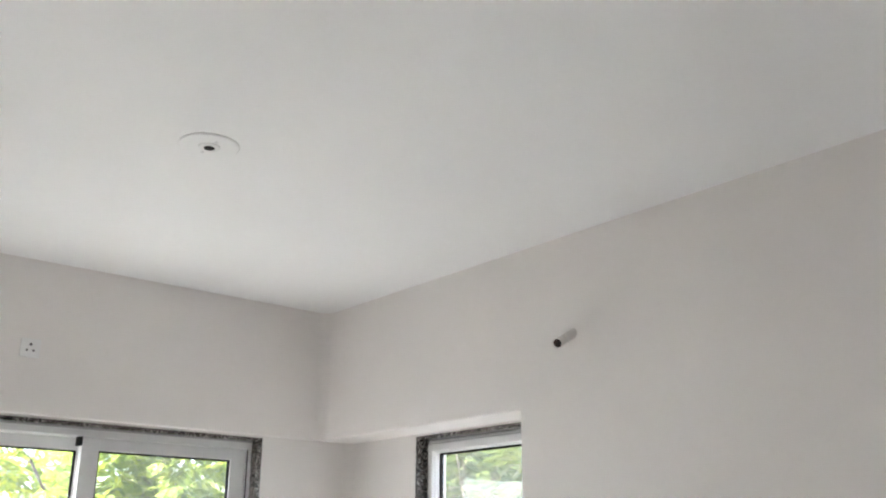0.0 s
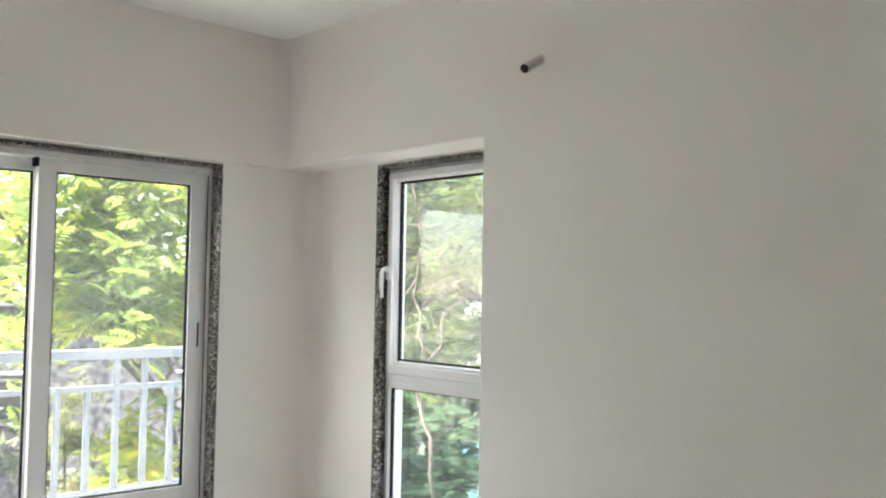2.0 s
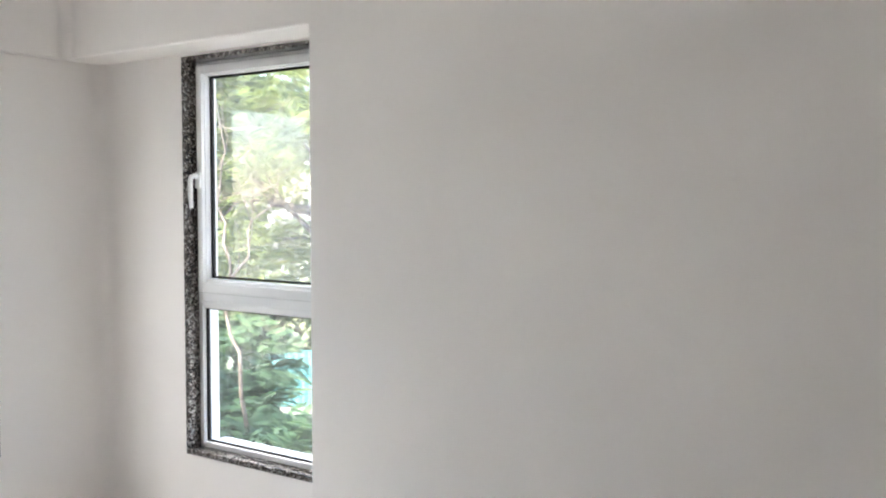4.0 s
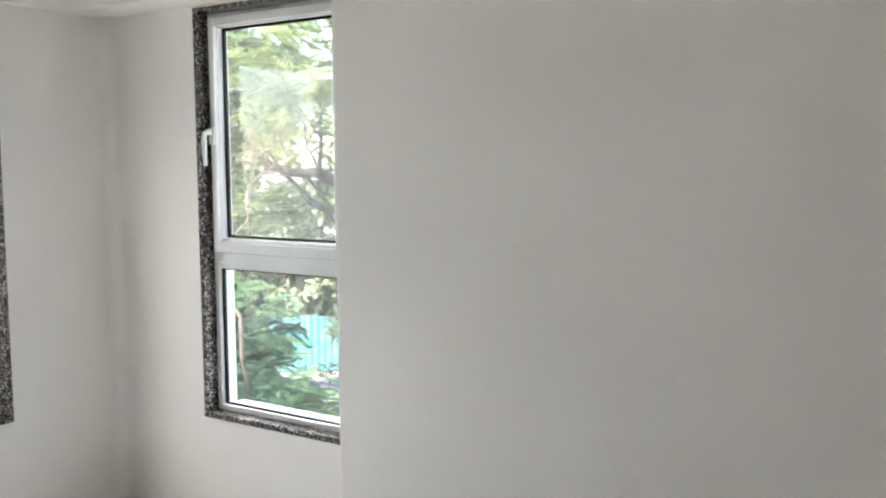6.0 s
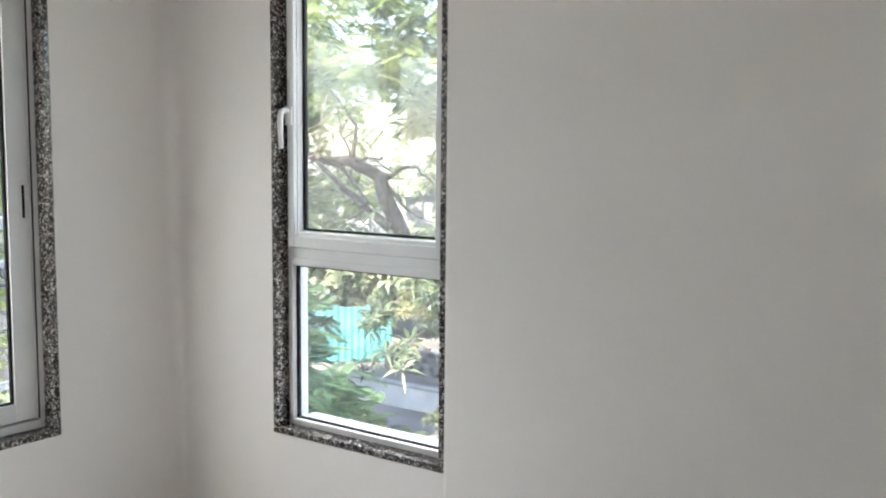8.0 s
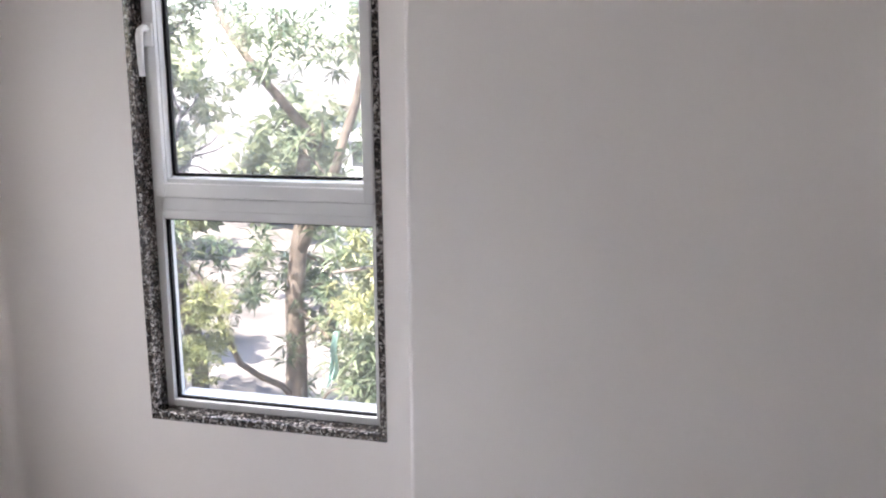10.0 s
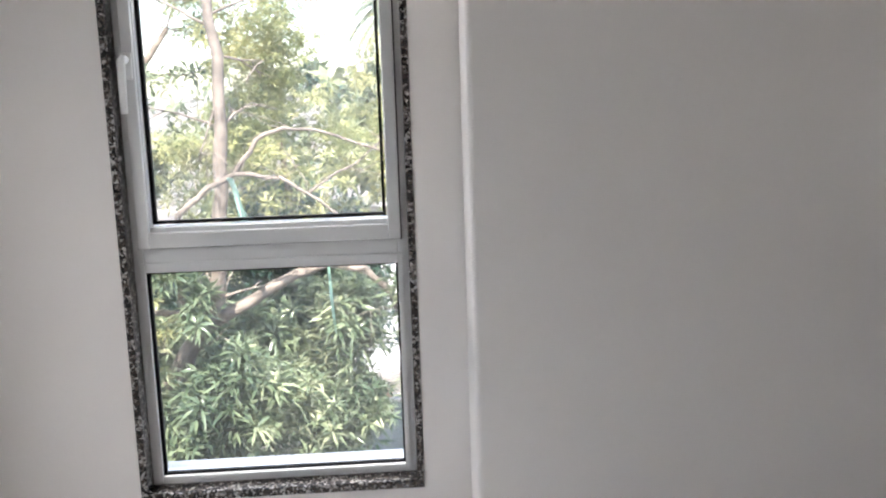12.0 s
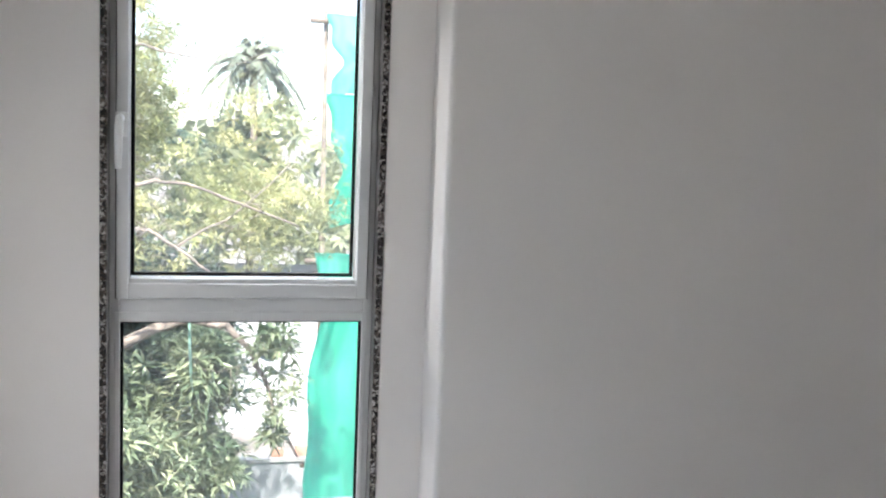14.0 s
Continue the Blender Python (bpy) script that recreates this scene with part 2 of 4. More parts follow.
def tube(bm, points, radii, sides=8):
    """A round bar along points, tapering by radii."""
    points = [Vector(p) for p in points]
    rings = []
    for k, p in enumerate(points):
        d = (points[min(k + 1, len(points) - 1)] - points[max(k - 1, 0)]).normalized()
        u = d.orthogonal().normalized() if not rings else (u - d * u.dot(d)).normalized()
        v = d.cross(u)
        rings.append([bm.verts.new(p + radii[k] * (math.cos(a) * u + math.sin(a) * v)) for a in (i * math.tau / sides for i in range(sides))])
    for a, b in zip(rings, rings[1:]):
        for i in range(sides):
            bm.faces.new((a[i], a[(i + 1) % sides], b[(i + 1) % sides], b[i]))
    bm.faces.new(rings[0][::-1]), bm.faces.new(rings[-1])


def mesh_of(name, bm, mat, smooth=False):
    bmesh.ops.recalc_face_normals(bm, faces=bm.faces)
    data = bpy.data.meshes.new(name)
    bm.to_mesh(data)
    bm.free()
    data.materials.append(mat)
    if smooth:
        data.polygons.foreach_set("use_smooth", [True] * len(data.polygons))
    return data


def part(name, bm, mat, parent, label="", smooth=False):
    ob = new(name, mesh_of(name, bm, mat, smooth))
    ob.parent = parent
    return tagged(ob, label)


def thing(name, label, category, group="", kind="", at=(0, 0, 0)):
    ob = new(name)
    ob.location = at
    ob.empty_display_size = 0.1
    return tagged(ob, label, category, group, kind)


def solid(name, bm, mat, label, category, kind="structure", smooth=False):
    return tagged(new(name, mesh_of(name, bm, mat, smooth)), label, category, "", kind)


# ---- the room ----
CEIL, SOFFIT, BACK, OUT = 2.653, 2.028, 0.184, 0.36
NICHE = 1.383
EAST, SOUTH = 4.6, -3.4
AX, BEAM = 0.010, 0.034  # faces of the balcony wall below and above the lintel
A0, A1, AZ0, AZ1 = -1.86, -0.315, 0.437, 2.019  # balcony window opening
B0, B1, BZ0, BZ1 = 0.526, 1.260, 0.420, 2.020  # casement opening

bm = bmesh.new()
verts = box(bm, NICHE, EAST, 0, OUT, 0, SOFFIT)
edge = [e for e in {e for v in verts for e in v.link_edges} if all(abs(v.co.x - NICHE) < 1e-4 and abs(v.co.y) < 1e-4 for v in e.verts)]
bmesh.ops.bevel(bm, geom=edge, offset=0.014, segments=4, profile=0.5, affect="EDGES")
box(bm, NICHE, EAST, 0, OUT, SOFFIT, CEIL)
verts = box(bm, -0.25, NICHE, 0, OUT, SOFFIT, CEIL)
edge = [e for e in {e for v in verts for e in v.link_edges} if all(abs(v.co.z - SOFFIT) < 1e-4 and abs(v.co.y) < 1e-4 for v in e.verts)]
bmesh.ops.bevel(bm, geom=edge, offset=0.008, segments=3, profile=0.5, affect="EDGES")
box(bm, -0.25, B0, BACK, OUT, 0, SOFFIT)
box(bm, B1, NICHE, BACK, OUT, 0, SOFFIT)
box(bm, B0, B1, BACK, OUT, 0, BZ0)
box(bm, B0, B1, BACK, OUT, BZ1, SOFFIT)
R = 0.05
arc = [(AX + R - R * math.cos(a), BACK - R + R * math.sin(a)) for a in (k * math.pi / 16 for k in range(9))]
prism(bm, [(AX - 0.002, BACK + 0.002), *arc[::-1]], 0.0, SOFFIT)
arc = [(BEAM + R - R * math.cos(a), -R + R * math.sin(a)) for a in (k * math.pi / 16 for k in range(9))]
prism(bm, [(BEAM - 0.002, 0.002), *arc[::-1]], SOFFIT + 0.001, CEIL)
solid("wall_north", bm, WALL, "cream painted plaster wall with a window niche", "wall")

bm = bmesh.new()
box(bm, -0.25, AX, A1, BACK, 0, SOFFIT)
box(bm, -0.25, AX, SOUTH, A0, 0, SOFFIT)
box(bm, -0.25, AX, A0, A1, 0, AZ0)
box(bm, -0.25, AX, A0, A1, AZ1, SOFFIT)
verts = box(bm, -0.25, BEAM, SOUTH, 0, SOFFIT, CEIL)
edge = [e for e in {e for v in verts for e in v.link_edges} if all(abs(v.co.z - SOFFIT) < 1e-4 and abs(v.co.x - BEAM) < 1e-4 for v in e.verts)]
bmesh.ops.bevel(bm, geom=edge, offset=0.006, segments=3, profile=0.5, affect="EDGES")
solid("wall_west", bm, WALL, "cream painted plaster wall below a lintel beam", "wall")

bm = bmesh.new()
box(bm, EAST, EAST + 0.2, SOUTH, OUT, 0, CEIL)
solid("wall_east", bm, WALL, "plain cream painted plaster wall", "wall")
bm = bmesh.new()
box(bm, -0.25, EAST + 0.2, SOUTH - 0.2, SOUTH, 0, CEIL)
solid("wall_south", bm, WALL, "plain cream painted plaster wall", "wall")
bm = bmesh.new()
box(bm, -0.25, EAST + 0.2, SOUTH - 0.2, OUT, CEIL, CEIL + 0.16)
solid("ceiling", bm, CEILING, "smooth white painted concrete ceiling", "ceiling")
bm = bmesh.new()
box(bm, -0.25, EAST + 0.2, SOUTH - 0.2, OUT, -0.16, 0)
solid("floor", bm, FLOOR, "bare pale tiled floor", "floor")


# ---- windows ----
def ring_bars(bm, axis, u0, u1, z0, z1, d0, d1, wl, wr, wb, wt, bevel=0.003):
    """Four bars round an opening; axis 'x': the opening lies along x and has its depth along y; 'y' the other way round."""
    def bar(a0, a1, b0, b1):
        if axis == "x":
            box(bm, a0, a1, d0, d1, b0, b1, bevel)
        else:
            box(bm, d0, d1, a0, a1, b0, b1, bevel)
    bar(u0, u0 + wl, z0, z1)
    bar(u1 - wr, u1, z0, z1)
    bar(u0 + wl, u1 - wr, z0, z0 + wb)
    bar(u0 + wl, u1 - wr, z1 - wt, z1)


def pane(name, x0, x1, y0, y1, z0, z1, parent, mat=GLASS, label="clear glass pane"):
    bm = bmesh.new()
    box(bm, x0, x1, y0, y1, z0, z1)
    ob = part(name, bm, mat, parent, label)
    ob.visible_shadow = False
    return ob


def lining(axis, u0, u1, z0, z1, d0, d1, parent, t=0.018):
    """Granite slabs round a reveal."""
    for name, a0, a1, b0, b1 in (("granite_jamb", u0, u0 + t, z0 + 0.022, z1 - t), ("granite_jamb", u1 - t, u1, z0 + 0.022, z1 - t),
                                 ("granite_head", u0, u1, z1 - t, z1), ("granite_sill", u0, u1, z0, z0 + 0.022)):
        bm = bmesh.new()
        if axis == "x":
            box(bm, a0, a1, d0, d1, b0, b1, 0.002)
        else:
            box(bm, d0, d1, a0, a1, b0, b1, 0.002)
        part(name, bm, GRANITE, parent, "polished speckled granite slab")


def casement_window():
    w = thing("window_1", "white framed casement over a fixed pane, granite surround", "window", "", "structure", (0, 0, 0))
    lining("x", B0 + 0.001, B1 - 0.001, BZ0 + 0.001, BZ1 - 0.001, BACK - 0.004, OUT - 0.05, w)
    u0, u1, z0, z1 = B0 + 0.019, B1 - 0.019, BZ0 + 0.023, BZ1 - 0.019
    bm = bmesh.new()
    ring_bars(bm, "x", u0, u1, z0, z1, 0.240, 0.300, 0.026, 0.026, 0.022, 0.026)
    box(bm, u0 + 0.026, u1 - 0.026, 0.240, 0.300, 1.013, 1.092, 0.003)
    f = part("window_frame", bm, FRAME, w)
    # stepped glazing beads of the fixed lower light
    bm = bmesh.new()
    ring_bars(bm, "x", u0 + 0.014, u1 - 0.014, z0 + 0.012, 1.040, 0.234, 0.2395, 0.014, 0.014, 0.012, 0.018, 0.002)
    part("glazing_bead", bm, FRAME, f)
    # opening sash
    s0, s1, t0, t1 = u0 + 0.018, u1 - 0.018, 1.078, z1 - 0.016
    bm = bmesh.new()
    ring_bars(bm, "x", s0, s1, t0, t1, 0.222, 0.2385, 0.030, 0.030, 0.040, 0.034, 0.003)
    ring_bars(bm, "x", s0 + 0.024, s1 - 0.024, t0 + 0.034, t1 - 0.028, 0.2388, 0.290, 0.008, 0.008, 0.018, 0.011, 0.002)
    sash = part("sash", bm, FRAME, w)
    # dark strip added in place of the shadow in the groove round the sash
    bm = bmesh.new()
    ring_bars(bm, "x", s0 - 0.0035, s1 + 0.0035, t0 - 0.0025, t1 + 0.0035, 0.2372, 0.2398, 0.003, 0.003, 0.002, 0.003, 0)
    part("gap_strip", bm, GASKET, sash, "dark strip as the shadow gap round the sash")
    g0, g1, h0, h1 = 0.597, 1.186, 1.136, 1.944
    bm = bmesh.new()
    ring_bars(bm, "x", g0 - 0.0015, g1 + 0.0015, h0 - 0.0015, h1 + 0.0015, 0.266, 0.284, 0.009, 0.008, 0.008, 0.008, 0)
    part("gasket", bm, GASKET, sash, "black rubber gasket")
    pane("pane", g0, g1, 0.272, 0.277, h0, h1, sash, DUSTY_GLASS, "dusty glass pane")
    bm = bmesh.new()
    ring_bars(bm, "x", 0.568, 1.217, 0.461, 1.017, 0.2535, 0.270, 0.011, 0.009, 0.009, 0.009, 0)
    part("gasket", bm, GASKET, f, "black rubber gasket")
    pane("pane", 0.570, 1.215, 0.258, 0.263, 0.464, 1.014, f)
    # lever handle, pointing down
    bm = bmesh.new()
    box(bm, 0.560, 0.590, 0.214, 0.222, 1.498, 1.562, 0.003)
    hnd = part("handle", bm, PLASTIC, sash, "white lever handle turned down")
    bm = bmesh.new()
    tube(bm, [(0.575, 0.218, 1.545), (0.575, 0.196, 1.547), (0.574, 0.184, 1.541), (0.573, 0.180, 1.525), (0.572, 0.181, 1.47), (0.571, 0.186, 1.418)],
         [0.010, 0.010, 0.010, 0.0105, 0.0095, 0.008], 10)
    part("lever", bm, PLASTIC, hnd, smooth=True)
    # pale outside sill
    bm = bmesh.new()
    box(bm, B0 + 0.019, B1 - 0.019, 0.301, 0.375, BZ0 + 0.023, 0.455, 0.004)
    part("window_sill", bm, LIME, w, "white outside sill")


def sliding_window():
    w = thing("window_2", "white framed sliding window with granite surround", "window", "", "structure", (0, 0, 0))
    lining("y", A0 + 0.001, A1 - 0.001, AZ0 + 0.001, AZ1 - 0.001, -0.24, AX + 0.004, w)
    u0, u1, z0, z1 = A0 + 0.019, A1 - 0.019, AZ0 + 0.023, AZ1 - 0.019
    bm = bmesh.new()
    ring_bars(bm, "y", u0, u1, z0, z1, -0.150, -0.050, 0.022, 0.022, 0.030, 0.030)
    f = part("window_frame", bm, FRAME, w)
    bm = bmesh.new()
    for x in (-0.106, -0.152):
        box(bm, x, x + 0.006, u0 + 0.022, u1 - 0.022, z0 + 0.030, z0 + 0.040)
    part("track", bm, FRAME, f)
    for k, (p0, p1, x0, left) in enumerate(((-1.112, u1 - 0.024, -0.098, False), (u0 + 0.024, -1.040, -0.144, True))):
        bm = bmesh.new()
        b, t = z0 + 0.034, z1 - 0.033
        ring_bars(bm, "y", p0, p1, b, t, x0, x0 + 0.036, 0.074, 0.074, 0.062, 0.050)
        sash = part("sliding_sash", bm, FRAME, w)
        g0, g1, h0, h1 = p0 + 0.074, p1 - 0.074, b + 0.062, t - 0.050
        bm = bmesh.new()
        ring_bars(bm, "y", g0 - 0.003, g1 + 0.003, h0 - 0.003, h1 + 0.003, x0 + 0.010, x0 + 0.027, 0.010, 0.010, 0.010, 0.010, 0)
        part("gasket", bm, GASKET, sash, "black rubber gasket")
        pane("pane", x0 + 0.015, x0 + 0.020, g0, g1, h0, h1, sash)
        if not left:
            bm = bmesh.new()
            box(bm, x0 + 0.0362, x0 + 0.042, p1 - 0.036, p1 - 0.014, 1.165, 1.305, 0.002)
            pull = part("pull", bm, FRAME, sash, "slim recessed pull")
            bm = bmesh.new()
            box(bm, x0 + 0.0422, x0 + 0.0435, p1 - 0.030, p1 - 0.021, 1.18, 1.29)
            part("slot", bm, GASKET, pull, "dark slot")
            bm = bmesh.new()
            box(bm, x0 + 0.002, x0 + 0.046, p0 - 0.016, p0 - 0.001, t - 0.035, t + 0.002, 0.002)
            part("track_stop", bm, GASKET, sash, "black rubber stop")
    bm = bmesh.new()
    box(bm, -0.052, -0.0495, u1 - 0.0235, u1 - 0.0185, z0 + 0.034, z1 - 0.033)
    part("gap_strip", bm, GASKET, f, "dark brush seal")


casement_window()
sliding_window()


# ---- fittings in the room ----
def wall_socket():
    s = thing("wall_socket", "white plastic socket high on the cream wall", "socket", at=(BEAM, -1.397, 2.287))
    bm = bmesh.new()
    box(bm, 0.0, 0.009, -0.038, 0.038, -0.038, 0.038, 0.003)
    part("plate", bm, PLASTIC, s)
    for y, z, r in ((0.0, 0.014, 0.0055), (-0.013, -0.010, 0.0045), (0.013, -0.010, 0.0045)):
        bm = bmesh.new()
        turned(bm, [(r, 0.0), (r, 0.0012)], 16, Matrix.Translation((0.0088, y, z)) @ pose(0, 0, 0, 0, 90, 0))
        part("pin_hole", bm, HOLE, s, "dark pin hole")
    bm = bmesh.new()
    box(bm, 0.009, 0.0125, 0.021, 0.033, -0.008, 0.012, 0.002)
    part("rocker", bm, PLASTIC, s)


def pipe_stub():
    base, tip = Vector((1.667, 0.004, 2.278)), Vector((1.706, -0.125, 2.214))
    d = (tip - base).normalized()
    s = thing("pipe_stub", "white plastic drain pipe stub jutting from the wall", "pipe", at=base)
    bm = bmesh.new()
    m = d.to_track_quat("Z", "Y").to_matrix().to_4x4()
    l = (tip - base).length
    turned(bm, [(0.0165, -0.03), (0.0165, l - 0.016), (0.018, l - 0.014), (0.018, l), (0.016, l), (0.016, l - 0.012)], 24, m)
    part("pipe", bm, CONDUIT, s, smooth=False)
    bm = bmesh.new()
    turned(bm, [(0.0159, l - 0.0115), (0.0159, l - 0.004)], 20, m)
    part("bore", bm, RUST, s, "dark rusty bore")
    bm = bmesh.new()
    turned(bm, [(0.024, -0.006), (0.022, -0.002), (0.013, 0.0)], 20, pose(0, 0, 0, 90, 0, 0))
    part("plaster_collar", bm, WALL, s, "rough plaster patch")


def ceiling_rose():
    s = thing("ceiling_rose", "round white fan hook cover on the ceiling", "ceiling rose", at=(1.535, -1.395, CEIL))
    bm = bmesh.new()
    turned(bm, [(0.088, 0.001), (0.088, -0.003), (0.084, -0.006), (0.034, -0.006)], 48)
    part("cover", bm, CEILING, s)
    bm = bmesh.new()
    turned(bm, [(0.032, -0.004), (0.032, -0.0075), (0.030, -0.009), (0.016, -0.009)], 32)
    part("cap", bm, PLASTIC, s)
    bm = bmesh.new()
    turned(bm, [(0.0155, -0.0105), (0.0155, -0.0092)], 24)
    part("hole", bm, HOLE, s, "dark hook hole")
    for k in (-1, 1):
        bm = bmesh.new()
        turned(bm, [(0.006, -0.0078), (0.0045, -0.0062)], 12, Matrix.Translation((0.045 * k, 0.0, 0)))
        part("screw", bm, FRAME, s)


wall_socket()
pipe_stub()
ceiling_rose()

# ---- balcony and the building below ----
GZ = -5.6
bm = bmesh.new()
box(bm, -0.25, EAST + 0.2, SOUTH - 0.2, OUT, GZ, -0.165)
solid("building_base", bm, OUTER, "pale plastered lower storey of the building", "building")
bm = bmesh.new()
box(bm, -1.33, -0.2505, -3.4, 0.355, -0.12, 0.04, 0.01)
solid("balcony_slab", bm, BALCONY, "pale sunlit balcony slab", "balcony")


def balcony_railing():
    r = thing("balcony_railing", "white painted metal balcony railing", "railing", at=(-1.235, 0, 0.04))
    y0, y1 = -3.3, 0.32
    def bar(name, *c):
        bm = bmesh.new()
        box(bm, *c, 0.004)
        part(name, bm, RAILING, r)
    bar("top_rail", -0.030, 0.030, y0, y1, 1.005, 1.060)
    bar("middle_rail", -0.018, 0.018, y0, y1, 0.830, 0.862)
    bar("bottom_rail", -0.018, 0.018, y0, y1, 0.262, 0.296)
    n = 0
    y = 0.245
    while y > y0 + 0.05:
        tall = n % 4 in (2, 3)
        bar("baluster", -0.014, 0.014, y - 0.016, y + 0.016, 0.2955, 0.8305)
        if tall:
            bar("spacer", -0.014, 0.014, y - 0.016, y + 0.016, 0.8615, 1.0055)
        y -= 0.163
        n += 1
    for y in (y1 - 0.025, -1.2, y0 + 0.025):
        bar("post", -0.024, 0.024, y - 0.024, y + 0.024, -0.002, 1.0045)


balcony_railing()


# ---- trees ----
def pinnate(pairs, length, leaf, width):
    """One feathery spray along x: thin midrib with narrow leaflets on both sides, tips drooping."""
    v, f = [], []
    for k in range(pairs):
        u = (k + 0.7) / pairs
        x, z = length * u, -0.28 * length * u * u
        l = leaf * math.sin(math.pi * (0.18 + 0.74 * u)) ** 0.7
        for s in (-1, 1):
            a = len(v)
            v += [(x, 0, z), (x + 0.32 * l - width * 0.5, s * l * 0.55, z - 0.04 * l), (x + 0.62 * l, s * l, z - 0.22 * l), (x + 0.32 * l + width * 0.6, s * l * 0.5, z - 0.04 * l)]
            f.append((a, a + 1, a + 2, a + 3))
    a = len(v)
    v += [(0, -0.004, 0), (length, -0.002, -0.28 * length), (length, 0.002, -0.28 * length), (0, 0.004, 0)]
    f.append((a, a + 1, a + 2, a + 3))
    return np.array(v), f


def whorl(n, length, width, seed):
    """A tuft of long drooping leaves, each folded along its midrib."""
    rng = np.random.default_rng(seed)
    v, f = [], []
    for k in range(n):
        a = k * 2.4 + rng.uniform(-0.3, 0.3)
        tilt = rng.uniform(-0.1, 0.9)
        l, w = length * rng.uniform(0.7, 1.1), width * rng.uniform(0.8, 1.15)
        c, s = math.cos(a), math.sin(a)
        def at(r, side, drop):
            x, y = r * math.cos(tilt), side
            return (x * c - y * s, x * s + y * c, r * math.sin(tilt) - drop)
        b = len(v)
        v += [at(0.02, 0, 0), at(0.45 * l, w, 0.05 * l), at(l, 0, 0.42 * l), at(0.45 * l, -w, 0.05 * l), at(0.5 * l, 0, 0.11 * l)]
        f += [(b, b + 1, b + 4), (b + 1, b + 2, b + 4), (b, b + 4, b + 3), (b + 4, b + 2, b + 3)]
    return np.array(v), f


def scatter(name, template, places, sizes, mat, parent, seed, flat=0.5, label=""):
    """Many sprays in one crown mesh. flat: how far they lean out of the level."""
    rng = np.random.default_rng(seed)
    v, f = template
    n = len(places)
    yaw, tilt, roll = rng.uniform(0, math.tau, n), rng.normal(0, flat, n), rng.normal(0, flat, n)
    cy, sy, ct, st, cr, sr = np.cos(yaw), np.sin(yaw), np.cos(tilt), np.sin(tilt), np.cos(roll), np.sin(roll)
    x, y, z = v.T[:, None, :] * np.asarray(sizes)[None, :, None]
    y, z = y * cr[:, None] - z * sr[:, None], y * sr[:, None] + z * cr[:, None]
    x, z = x * ct[:, None] + z * st[:, None], -x * st[:, None] + z * ct[:, None]
    x, y = x * cy[:, None] - y * sy[:, None], x * sy[:, None] + y * cy[:, None]
    allv = (np.stack([x, y, z], -1) + np.asarray(places)[:, None, :]).reshape(-1, 3)
    loops = np.concatenate([np.array(q) for q in f])
    count = np.array([len(q) for q in f])
    allloops = (loops[None] + (np.arange(n) * len(v))[:, None]).ravel()
    counts = np.tile(count, n)
    data = bpy.data.meshes.new(name)
    data.vertices.add(len(allv))
    data.vertices.foreach_set("co", allv.astype(np.float32).ravel())
    data.loops.add(len(allloops))
    data.loops.foreach_set("vertex_index", allloops.astype(np.int32))
    data.polygons.add(len(counts))
    data.polygons.foreach_set("loop_start", np.concatenate([[0], np.cumsum(counts)[:-1]]).astype(np.int32))
    data.update(calc_edges=True)
    data.validate()
    data.materials.append(mat)
    ob = new(name, data)
    ob.parent = parent
    return tagged(ob, label)


def grow(bm, start, way, radius, length, depth, rng, tips, droop=0.0):
    """A limb that bends, tapers and forks; the ends of its twigs are kept in tips."""
    pts, rad, p, d = [Vector(start)], [radius], Vector(start), Vector(way).normalized()
    for k in range(4):
        d = (d + Vector(rng.normal(0, 0.2, 3)) + Vector((0, 0, -droop))).normalized()
        p = p + d * length / 4
        pts.append(p.copy())
        rad.append(radius * (1 - 0.16 * (k + 1)))
        if depth <= 1:
            tips.append(tuple(p))
    tube(bm, pts, rad, 6 if radius > 0.02 else 4)
    if depth > 0:
        for k in range(rng.integers(2, 4)):
            turn = Vector(rng.normal(0, 0.62, 3))
            grow(bm, pts[-1 - (k % 3)], (d + turn).normalized(), radius * 0.58, length * rng.uniform(0.6, 0.85), depth - 1, rng, tips, droop)


def blob_points(blobs, rng, gaps=0.48, scale=0.9):
    """Places inside ellipsoids (centre, radii, count), in bunches as on twig ends, denser outwards, with holes."""
    out = []
    for (cx, cy, cz), (rx, ry, rz), count, *own in blobs:
        made, hole = 0, own[0] if own else gaps
        spread = max(0.07, min(0.45, 0.17 * (rx + ry + rz) / 3))
        while made < count:
            d = Vector(rng.normal(0, 1, 3)).normalized() * rng.uniform(0.1, 1) ** 0.5
            p = Vector((cx + d.x * rx, cy + d.y * ry, cz + d.z * rz))
            made += 1.2
            if noise.noise(p * scale) * 0.5 + 0.5 > hole:
                bunch = int(rng.integers(3, 8))
                out += [(p.x + a * spread, p.y + b * spread, p.z + c * spread * 0.6) for a, b, c in rng.normal(0, 1, (bunch, 3))]
                made += bunch * 0.66
    return out


